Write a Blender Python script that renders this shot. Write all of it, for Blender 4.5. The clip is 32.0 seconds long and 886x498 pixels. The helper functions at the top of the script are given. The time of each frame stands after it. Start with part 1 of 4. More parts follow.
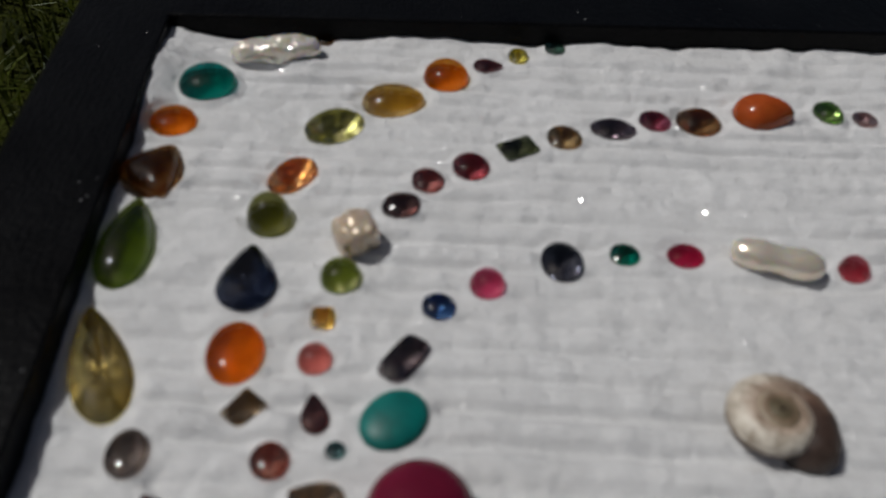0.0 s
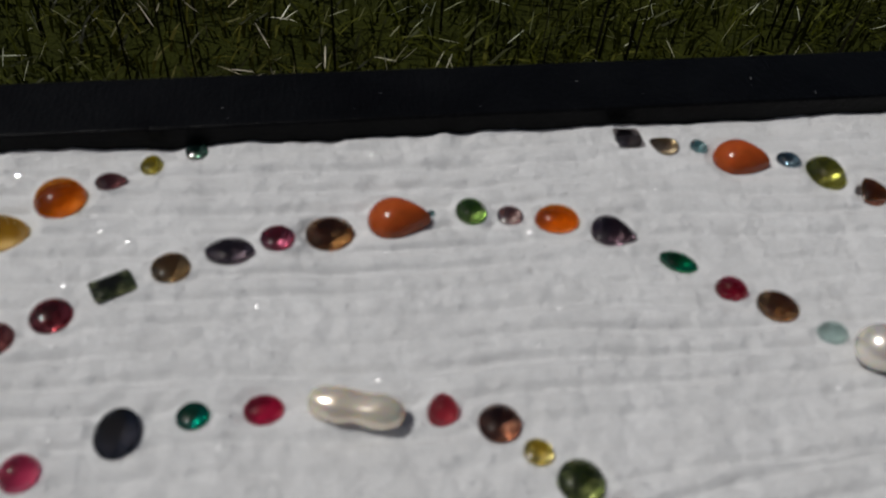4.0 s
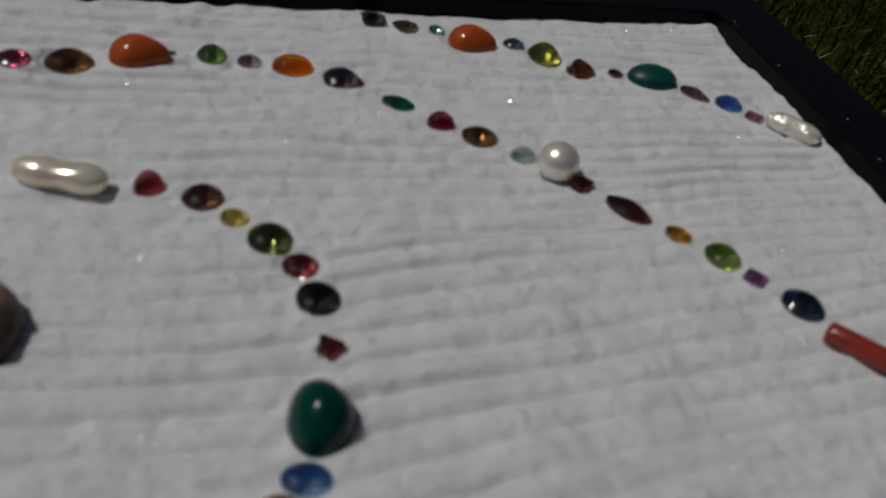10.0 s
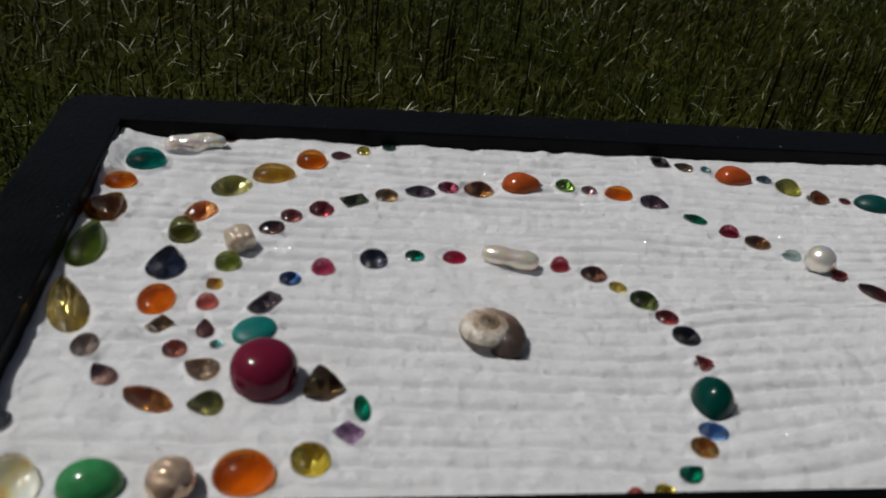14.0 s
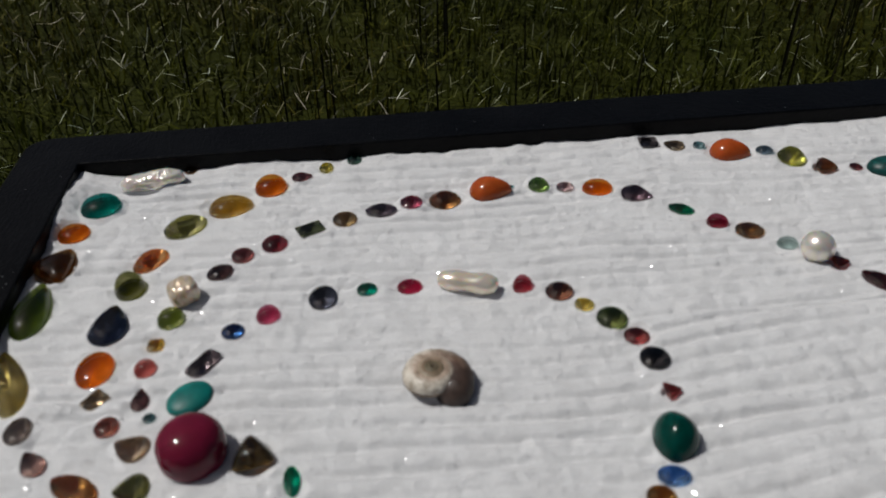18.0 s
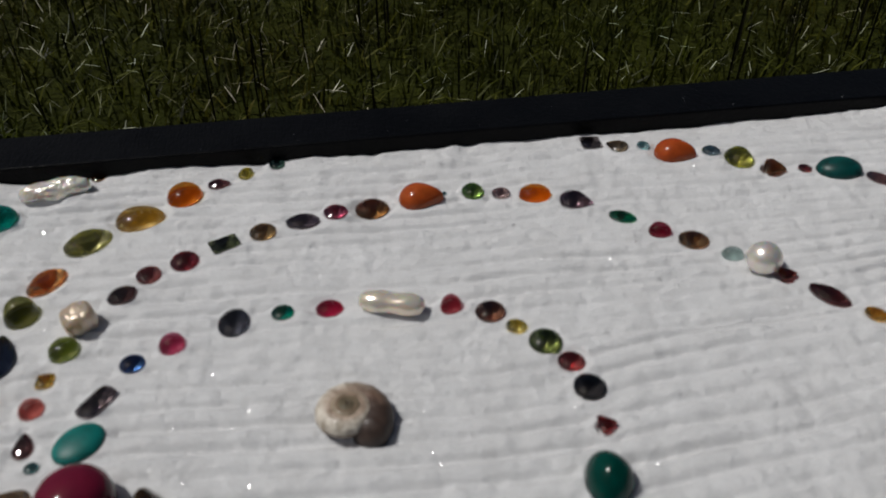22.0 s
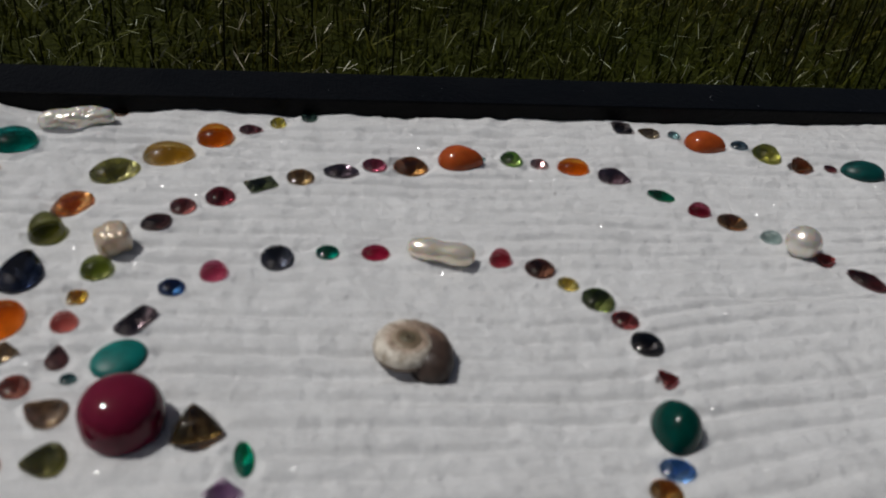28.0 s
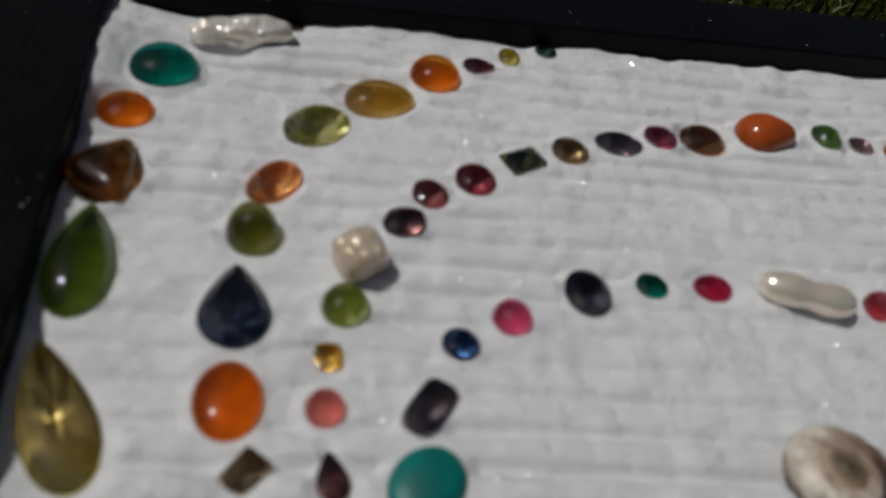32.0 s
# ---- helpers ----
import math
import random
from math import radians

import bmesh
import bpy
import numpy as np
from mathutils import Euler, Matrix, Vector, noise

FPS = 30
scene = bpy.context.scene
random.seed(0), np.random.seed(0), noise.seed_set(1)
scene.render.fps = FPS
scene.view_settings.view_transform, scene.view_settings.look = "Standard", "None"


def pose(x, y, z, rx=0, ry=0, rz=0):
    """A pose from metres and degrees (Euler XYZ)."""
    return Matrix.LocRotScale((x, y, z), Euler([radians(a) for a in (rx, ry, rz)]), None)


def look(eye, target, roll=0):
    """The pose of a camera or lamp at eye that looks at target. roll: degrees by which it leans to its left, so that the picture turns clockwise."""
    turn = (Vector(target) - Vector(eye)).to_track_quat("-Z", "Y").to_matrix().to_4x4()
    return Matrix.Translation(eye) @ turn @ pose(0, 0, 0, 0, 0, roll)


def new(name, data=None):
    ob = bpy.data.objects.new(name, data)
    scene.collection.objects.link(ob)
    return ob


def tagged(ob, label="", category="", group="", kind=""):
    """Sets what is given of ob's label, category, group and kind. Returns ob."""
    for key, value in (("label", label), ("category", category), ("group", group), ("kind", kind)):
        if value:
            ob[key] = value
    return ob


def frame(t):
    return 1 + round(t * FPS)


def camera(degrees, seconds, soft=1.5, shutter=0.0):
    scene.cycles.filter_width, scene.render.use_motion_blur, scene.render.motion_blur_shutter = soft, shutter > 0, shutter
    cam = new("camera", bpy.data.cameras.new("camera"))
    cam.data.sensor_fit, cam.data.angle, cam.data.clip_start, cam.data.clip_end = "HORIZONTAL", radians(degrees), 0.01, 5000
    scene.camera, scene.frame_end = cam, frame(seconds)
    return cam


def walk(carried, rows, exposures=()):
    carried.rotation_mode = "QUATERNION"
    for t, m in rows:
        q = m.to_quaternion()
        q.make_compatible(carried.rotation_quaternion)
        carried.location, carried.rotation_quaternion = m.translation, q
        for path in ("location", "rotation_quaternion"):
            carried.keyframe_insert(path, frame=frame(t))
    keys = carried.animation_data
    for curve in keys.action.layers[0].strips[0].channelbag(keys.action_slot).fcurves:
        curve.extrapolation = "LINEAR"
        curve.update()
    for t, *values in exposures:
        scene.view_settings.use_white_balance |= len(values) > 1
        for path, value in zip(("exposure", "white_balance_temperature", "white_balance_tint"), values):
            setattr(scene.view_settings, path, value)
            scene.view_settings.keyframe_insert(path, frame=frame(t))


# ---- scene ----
# The camera: a hand-held close look over a shallow tray. Rows: seconds, eye, yaw, pitch, roll.
cam = camera(56.84, 32.0, soft=1.8)
cam.data.dof.use_dof, cam.data.dof.focus_distance, cam.data.dof.aperture_fstop = True, 0.33, 24.0
PATH = [
    (0, -0.08589, -0.08600, 0.09455, -5.135, -45.483, 4.190),
    (0.5, -0.08562, -0.07761, 0.09481, -4.267, -45.644, 3.473),
    (1, -0.08405, -0.07515, 0.09610, -3.262, -44.833, 1.805),
    (1.5, -0.07724, -0.07880, 0.09877, -3.483, -41.729, 1.155),
    (2, -0.07351, -0.07756, 0.09649, -7.489, -40.682, 4.677),
    (2.5, -0.07444, -0.07468, 0.09454, -9.848, -41.228, 7.375),
    (3, -0.05301, -0.06980, 0.09627, -8.904, -42.130, 3.486),
    (3.5, -0.03678, -0.06309, 0.11073, -10.410, -47.032, 4.170),
    (5.5, -0.00429, -0.07344, 0.08995, -19.484, -42.288, 9.353),
    (6, -0.00071, -0.07295, 0.08685, -23.499, -43.251, 13.536),
    (6.5, 0.00965, -0.07863, 0.08056, -23.552, -43.695, 12.921),
    (7, 0.02295, -0.08433, 0.07837, -18.295, -44.119, 6.920),
    (7.5, 0.02173, -0.09216, 0.08548, -20.030, -42.706, 8.981),
    (8, 0.01449, -0.09485, 0.08525, -23.669, -42.265, 13.358),
    (8.5, -0.00618, -0.09756, 0.07785, -22.484, -42.799, 15.090),
    (9, -0.00320, -0.10265, 0.07957, -15.973, -43.587, 9.551),
    (9.5, 0.00507, -0.10600, 0.08182, -15.827, -42.947, 8.248),
    (10, -0.00330, -0.11100, 0.08767, -22.144, -40.417, 12.601),
    (10.5, -0.02154, -0.11886, 0.09204, -23.528, -38.535, 14.716),
    (11, -0.03876, -0.12476, 0.09149, -21.612, -37.499, 15.596),
    (11.5, -0.05869, -0.12890, 0.09373, -18.607, -37.749, 15.442),
    (12, -0.07139, -0.13363, 0.09782, -14.669, -37.860, 13.124),
    (12.5, -0.08080, -0.14429, 0.10339, -10.425, -36.950, 10.311),
    (13, -0.08296, -0.15166, 0.11401, -9.360, -35.507, 8.652),
    (13.5, -0.07888, -0.16352, 0.12312, -9.245, -33.241, 7.285),
    (14, -0.07129, -0.16753, 0.11493, -9.971, -32.627, 6.906),
    (14.5, -0.07377, -0.17132, 0.11383, -10.378, -30.962, 7.569),
    (16.5, -0.08260, -0.15685, 0.11475, -13.067, -35.146, 11.993),
    (17, -0.07485, -0.15063, 0.12024, -10.957, -36.496, 8.279),
    (17.5, -0.05797, -0.14838, 0.12446, -7.014, -37.181, 2.665),
    (18, -0.03813, -0.14817, 0.12628, -3.345, -36.937, -2.581),
    (18.5, -0.03089, -0.15503, 0.12177, -9.344, -34.022, 0.114),
    (19, -0.04251, -0.16023, 0.11338, -12.570, -33.409, 4.401),
    (19.5, -0.06697, -0.16170, 0.10962, -12.781, -33.226, 9.184),
    (20, -0.07651, -0.15466, 0.11045, -13.490, -34.476, 12.159),
    (20.5, -0.07462, -0.14188, 0.11658, -13.373, -37.048, 11.872),
    (21, -0.06016, -0.13228, 0.12215, -9.609, -39.616, 6.969),
    (21.5, -0.04292, -0.12902, 0.12526, -6.193, -39.877, 1.484),
    (22, -0.02693, -0.13175, 0.12422, -6.333, -38.633, -1.514),
    (22.5, -0.02939, -0.14140, 0.12067, -9.866, -36.226, 0.958),
    (23, -0.04310, -0.15115, 0.11446, -11.145, -33.837, 3.394),
    (23.5, -0.05282, -0.15638, 0.10935, -10.743, -33.118, 5.125),
    (24, -0.06640, -0.15847, 0.10454, -11.480, -32.857, 9.183),
    (24.5, -0.07704, -0.15394, 0.10536, -11.671, -34.175, 11.649),
    (25, -0.08157, -0.14228, 0.10856, -12.581, -36.378, 13.351),
    (25.5, -0.06874, -0.13159, 0.11618, -9.388, -38.828, 8.624),
    (26, -0.05955, -0.12520, 0.11533, -7.687, -40.271, 4.619),
    (26.5, -0.04710, -0.12189, 0.11651, -6.825, -40.063, 1.542),
    (28.5, -0.06206, -0.14258, 0.10157, -14.644, -34.964, 9.328),
    (29, -0.07643, -0.14515, 0.09925, -15.773, -35.022, 12.376),
    (29.5, -0.08695, -0.14276, 0.09968, -16.149, -36.015, 14.378),
    (30, -0.09565, -0.13330, 0.10165, -16.941, -37.638, 15.632),
    (30.5, -0.09589, -0.11976, 0.10308, -17.361, -39.460, 15.159),
    (31, -0.09966, -0.10180, 0.09682, -18.343, -42.127, 15.694),
    (31.5, -0.10437, -0.08424, 0.08833, -18.647, -43.568, 16.224),
    (32, -0.10422, -0.06958, 0.08413, -17.313, -44.701, 14.560),
]
walk(cam, [(t, pose(x, y, z, 90 + pitch, 0, yaw) @ pose(0, 0, 0, 0, 0, roll)) for t, x, y, z, yaw, pitch, roll in PATH],
     exposures=[(0.0, -0.25), (1.0, -0.18), (2.0, -0.05), (3.0, -0.1), (6.0, -0.5), (7.5, -0.72), (8.5, -0.77), (10.0, -0.75), (11.0, -0.64), (12.0, -0.48), (13.0, -0.08), (17.0, -0.1), (18.0, 0.0), (19.0, -0.18), (20.0, -0.19), (22.0, -0.13), (25.0, -0.24), (29.0, -0.29), (30.0, -0.35), (32.0, -0.29)])

# ---- light: a clear sky and a sun on the tray's left ----
SUN_EL, SUN_AZ = 60.0, -76.0
world = bpy.data.worlds.new("world")
world.use_nodes = True
scene.world = world
sky = world.node_tree.nodes.new("ShaderNodeTexSky")
sky.sky_type = "NISHITA"
sky.sun_disc = False
sky.air_density, sky.dust_density, sky.ozone_density = 0.7, 4.0, 0.3
sky.sun_elevation, sky.sun_rotation = radians(SUN_EL), radians(SUN_AZ)
back = world.node_tree.nodes["Background"]
back.inputs["Strength"].default_value = 0.03
world.node_tree.links.new(sky.outputs[0], back.inputs["Color"])
sun_data = bpy.data.lights.new("sun", "SUN")
sun_data.energy, sun_data.angle, sun_data.color = 2.54, radians(0.53), (1.0, 0.99, 0.965)
sun = new("sun", sun_data)
sa, se = radians(SUN_AZ), radians(SUN_EL)
toward = Vector((math.sin(sa) * math.cos(se), math.cos(sa) * math.cos(se), math.sin(se)))
sun.matrix_world = look(toward * 3, (0, 0, 0))


# ---- materials ----
def node_mat(name):
    m = bpy.data.materials.new(name)
    m.use_nodes = True
    return m, m.node_tree.nodes, m.node_tree.links, m.node_tree.nodes["Principled BSDF"]


def add_noise(n, l, scale, detail=4.0, rough=0.6, coords=None):
    t = n.new("ShaderNodeTexNoise")
    t.inputs["Scale"].default_value, t.inputs["Detail"].default_value, t.inputs["Roughness"].default_value = scale, detail, rough
    if coords is not None:
        l.new(coords, t.inputs["Vector"])
    return t


def add_ramp(n, l, fac, stops):
    r = n.new("ShaderNodeValToRGB")
    while len(r.color_ramp.elements) < len(stops):
        r.color_ramp.elements.new(0.5)
    for e, (at, col) in zip(r.color_ramp.elements, stops):
        e.position, e.color = at, (*col, 1)
    l.new(fac, r.inputs["Fac"])
    return r


def add_bump(n, l, height, strength, distance, target):
    b = n.new("ShaderNodeBump")
    b.inputs["Strength"].default_value, b.inputs["Distance"].default_value = strength, distance
    l.new(height, b.inputs["Height"])
    l.new(b.outputs[0], target.inputs["Normal"])
    return b


def object_coords(n):
    return n.new("ShaderNodeTexCoord").outputs["Object"]


def sand_material():
    m, n, l, p = node_mat("white_sand")
    c = object_coords(n)
    grain = add_noise(n, l, 2600, 3, 0.7, c)
    patch = add_noise(n, l, 75, 6, 0.65, c)
    base = add_ramp(n, l, patch.outputs[0], [(0.34, (0.695, 0.695, 0.698)), (0.5, (0.74, 0.741, 0.745)), (0.66, (0.785, 0.787, 0.792))])
    fine = add_ramp(n, l, grain.outputs[0], [(0.3, (0.80, 0.80, 0.80)), (0.65, (1, 1, 1))])
    mix = n.new("ShaderNodeMix")
    mix.data_type, mix.blend_type = "RGBA", "MULTIPLY"
    mix.inputs[0].default_value = 0.8
    l.new(base.outputs[0], mix.inputs[6])
    l.new(fine.outputs[0], mix.inputs[7])
    # a few darker mineral grains
    dots = add_noise(n, l, 380, 1, 0.5, c)
    rare = add_ramp(n, l, dots.outputs[0], [(0.90, (1, 1, 1)), (0.94, (0.5, 0.47, 0.43))])
    mix2 = n.new("ShaderNodeMix")
    mix2.data_type, mix2.blend_type = "RGBA", "MULTIPLY"
    mix2.inputs[0].default_value = 0.7
    l.new(mix.outputs[2], mix2.inputs[6])
    l.new(rare.outputs[0], mix2.inputs[7])
    l.new(mix2.outputs[2], p.inputs["Base Color"])
    p.inputs["Roughness"].default_value = 0.85
    p.inputs["Subsurface Weight"].default_value = 0.0
    add_bump(n, l, grain.outputs[0], 0.8, 0.0005, p)
    return m


def lacquer_material():
    m, n, l, p = node_mat("black_lacquer")
    c = object_coords(n)
    g = add_noise(n, l, 60, 5, 0.6, c)
    f = add_noise(n, l, 900, 3, 0.6, c)
    col = add_ramp(n, l, g.outputs[0], [(0.3, (0.0012, 0.0012, 0.0014)), (0.75, (0.0034, 0.0036, 0.0042))])
    l.new(col.outputs[0], p.inputs["Base Color"])
    r = add_ramp(n, l, g.outputs[0], [(0.3, (0.28, 0.28, 0.28)), (0.7, (0.38, 0.38, 0.38))])
    l.new(r.outputs[0], p.inputs["Roughness"])
    p.inputs["Specular IOR Level"].default_value = 0.08
    drawn = n.new("ShaderNodeVectorMath")
    drawn.operation = "MULTIPLY"
    l.new(c, drawn.inputs[0])
    drawn.inputs[1].default_value = (1.0, 0.16, 1.0)
    streak = add_noise(n, l, 1500, 3, 0.6, drawn.outputs[0])
    both = n.new("ShaderNodeMath")
    both.operation = "ADD"
    l.new(f.outputs[0], both.inputs[0])
    l.new(streak.outputs[0], both.inputs[1])
    add_bump(n, l, both.outputs[0], 0.6, 0.0003, p)
    return m


def soil_material():
    m, n, l, p = node_mat("lawn_soil")
    c = object_coords(n)
    a = add_noise(n, l, 14, 6, 0.65, c)
    b = add_noise(n, l, 260, 4, 0.7, c)
    col = add_ramp(n, l, a.outputs[0], [(0.3, (0.014, 0.017, 0.002)), (0.6, (0.026, 0.030, 0.003)), (0.8, (0.038, 0.034, 0.007))])
    l.new(col.outputs[0], p.inputs["Base Color"])
    p.inputs["Roughness"].default_value = 0.95
    p.inputs["Specular IOR Level"].default_value = 0.1
    add_bump(n, l, b.outputs[0], 0.8, 0.004, p)
    return m


def grass_material(name, stops, gloss):
    m, n, l, p = node_mat(name)
    isl = n.new("ShaderNodeNewGeometry").outputs["Random Per Island"]
    blade = add_ramp(n, l, isl, stops)
    # stretches of browner and greener lawn
    drift = add_noise(n, l, 5, 3, 0.5, object_coords(n))
    hue = add_ramp(n, l, drift.outputs[0], [(0.38, (1.06, 0.94, 0.85)), (0.62, (0.86, 1.06, 0.92))])
    col = n.new("ShaderNodeMix")
    col.data_type, col.blend_type = "RGBA", "MULTIPLY"
    col.inputs[0].default_value = 1.0
    l.new(blade.outputs[0], col.inputs[6])
    l.new(hue.outputs[0], col.inputs[7])
    l.new(col.outputs[2], p.inputs["Base Color"])
    p.inputs["Roughness"].default_value = gloss
    p.inputs["Specular IOR Level"].default_value = 0.12
    tr = n.new("ShaderNodeBsdfTranslucent")
    l.new(col.outputs[2], tr.inputs["Color"])
    mx = n.new("ShaderNodeMixShader")
    mx.inputs[0].default_value = 0.3
    l.new(p.outputs[0], mx.inputs[1])
    l.new(tr.outputs[0], mx.inputs[2])
    l.new(mx.outputs[0], n["Material Output"].inputs["Surface"])
    return m


STONES = {}


def tint_ramp(n, l, colour, cloud, scale):
    v = add_noise(n, l, scale, 4, 0.6, object_coords(n))
    return add_ramp(n, l, v.outputs[0], [(0.35, tuple(x * (1 - cloud) for x in colour)), (0.65, tuple(min(1, x * (1 + cloud)) for x in colour))])


def mix_in(n, l, share, a, b):
    mx = n.new("ShaderNodeMixShader")
    mx.inputs[0].default_value = share
    l.new(a, mx.inputs[1])
    l.new(b, mx.inputs[2])
    return mx.outputs[0]


def face_material(colour, ior=1.45, clear=0.5, worn=0.0):
    """Polished upper skin of a clear stone: glass with a bright gloss that also lets tinted light pass straight in."""
    key = ("face", colour, ior, clear, worn)
    if key in STONES:
        return STONES[key]
    m, n, l, p = node_mat("polished_crystal")
    tint = tuple(x ** 0.35 for x in colour)
    p.inputs["Base Color"].default_value = (*tint, 1)
    p.inputs["Roughness"].default_value = 0.0
    p.inputs["IOR"].default_value = ior
    p.inputs["Transmission Weight"].default_value = 1.0
    p.inputs["Coat Weight"].default_value = 0.6 * (1 - 0.8 * worn)
    p.inputs["Coat Roughness"].default_value = 0.07 + 0.2 * worn
    if worn:
        v = add_noise(n, l, 700, 3, 0.6, object_coords(n))
        add_bump(n, l, v.outputs[0], 0.6 * worn, 0.0005, p)
    t = n.new("ShaderNodeBsdfTransparent")
    t.inputs["Color"].default_value = (*tint, 1)
    l.new(mix_in(n, l, clear, p.outputs[0], t.outputs[0]), n["Material Output"].inputs["Surface"])
    STONES[key] = m
    return m


def depth_material(colour, milk=0.4, cloud=0.3, ior=1.65, patchy=False):
    """Inner and lower side of a stone: tinted glass mixed with diffuse scattering, all through; patchy brightens random
    facets in place of inner reflections.
    """
    key = ("depth", colour, milk, cloud, ior, patchy)
    if key in STONES:
        return STONES[key]
    m, n, l, p = node_mat("tinted_crystal")
    col = tint_ramp(n, l, tuple(x ** 1.15 for x in colour), cloud, 420)
    p.inputs["Base Color"].default_value = (*(x ** (2.4 if patchy else 1.2) for x in colour), 1)
    p.inputs["Roughness"].default_value = 0.11 if patchy else 0.02
    p.inputs["IOR"].default_value = ior
    p.inputs["Transmission Weight"].default_value = 1.0
    d = n.new("ShaderNodeBsdfDiffuse")
    l.new(col.outputs[0], d.inputs["Color"])
    s = n.new("ShaderNodeBsdfTranslucent")
    l.new(col.outputs[0], s.inputs["Color"])
    t = n.new("ShaderNodeBsdfTransparent")
    t.inputs["Color"].default_value = (*(x ** 0.6 for x in colour), 1)
    soft = mix_in(n, l, 0.3, d.outputs[0], s.outputs[0])
    glass = mix_in(n, l, 0.12, p.outputs[0], t.outputs[0])
    if patchy:
        # facets that throw the light back
        g = n.new("ShaderNodeBsdfGlossy")
        g.inputs["Color"].default_value = (*(min(1.0, x ** 0.55 * 1.1) for x in colour), 1)
        g.inputs["Roughness"].default_value = 0.1
        glass = mix_in(n, l, 0.16, glass, g.outputs[0])
    mx = n.new("ShaderNodeMixShader")
    mx.inputs[0].default_value = milk
    if patchy:
        facet = n.new("ShaderNodeNewGeometry").outputs["Random Per Island"]
        # facets picked at random turn bright and matte, imitating light reflected inside
        share = add_ramp(n, l, facet, [(0.0, (0, 0, 0)), (0.55, (milk * 0.2,) * 3), (0.75, (milk,) * 3), (1.0, (min(1.0, milk * 1.5),) * 3)])
        l.new(share.outputs[0], mx.inputs[0])
    l.new(glass, mx.inputs[1])
    l.new(soft, mx.inputs[2])
    l.new(mx.outputs[0], n["Material Output"].inputs["Surface"])
    STONES[key] = m
    return m


def jelly_material(colour, depth=0.003, cloud=0.15, rough=0.14, gloss=0.35):
    """Milky, waxy stone in which light spreads under the skin."""
    key = ("milky", colour, depth, cloud, rough, gloss)
    if key in STONES:
        return STONES[key]
    m, n, l, p = node_mat("milky_stone")
    c = object_coords(n)
    v = add_noise(n, l, 240, 4, 0.6, c)
    col = add_ramp(n, l, v.outputs[0], [(0.3, tuple(x * (1 - cloud) for x in colour)), (0.7, tuple(min(1, x * (1 + cloud)) for x in colour))])
    l.new(col.outputs[0], p.inputs["Base Color"])
    p.inputs["Subsurface Weight"].default_value = 0.7
    p.inputs["Subsurface Radius"].default_value = (1.0, 0.8, 0.7)
    p.inputs["Subsurface Scale"].default_value = depth
    p.inputs["Roughness"].default_value = rough
    p.inputs["Specular IOR Level"].default_value = gloss
    STONES[key] = m
    return m


def pearl_material(name, colour, lustre=0.24, bumpy=0.0, metal=0.3):
    """Nacre: a pale body in which light spreads, under a soft silvery sheen and a clear skin."""
    m, n, l, p = node_mat(name)
    c = object_coords(n)
    v = add_noise(n, l, 180, 3, 0.5, c)
    col = add_ramp(n, l, v.outputs[0], [(0.3, tuple(x * 0.93 for x in colour)), (0.7, colour)])
    l.new(col.outputs[0], p.inputs["Base Color"])
    p.inputs["Roughness"].default_value = lustre
    p.inputs["Metallic"].default_value = metal
    p.inputs["Subsurface Weight"].default_value = 0.85
    p.inputs["Subsurface Radius"].default_value = (1.0, 0.66, 0.32)
    p.inputs["Subsurface Scale"].default_value = 0.0035
    p.inputs["Coat Weight"].default_value = 0.7
    p.inputs["Coat Roughness"].default_value = 0.08
    if bumpy:
        w = add_noise(n, l, 430, 3, 0.55, c)
        add_bump(n, l, w.outputs[0], bumpy, 0.0010, p)
    return m


SAND, LACQUER, SOIL = sand_material(), lacquer_material(), soil_material()


# ---- mesh helpers ----
def mesh_from(name, verts, faces, material, smooth=False):
    me = bpy.data.meshes.new(name)
    me.from_pydata(verts, [], faces)
    me.materials.append(material)
    if smooth:
        me.polygons.foreach_set("use_smooth", [True] * len(me.polygons))
    me.update()
    return me


def part(name, mesh, parent, label=""):
    ob = new(name, mesh)
    ob.parent = parent
    return tagged(ob, label)


def rings_to_faces(count, rings, closed_bottom=True, closed_top=True):
    faces = []
    for r in range(rings - 1):
        for i in range(count):
            j = (i + 1) % count
            faces.append((r * count + i, r * count + j, (r + 1) * count + j, (r + 1) * count + i))
    if closed_bottom:
        faces.append(tuple(reversed(range(count))))
    if closed_top:
        faces.append(tuple((rings - 1) * count + i for i in range(count)))
    return faces


# ---- the tray ----
XL, XR, YF, YB = -0.1323, 0.1325, -0.0749, 0.0692  # the opening
IX, IY, MX, MY = (XR - XL) / 2, (YB - YF) / 2, (XR + XL) / 2, (YB + YF) / 2
RAIL, TOP, FOOT = 0.0184, 0.0048, -0.040


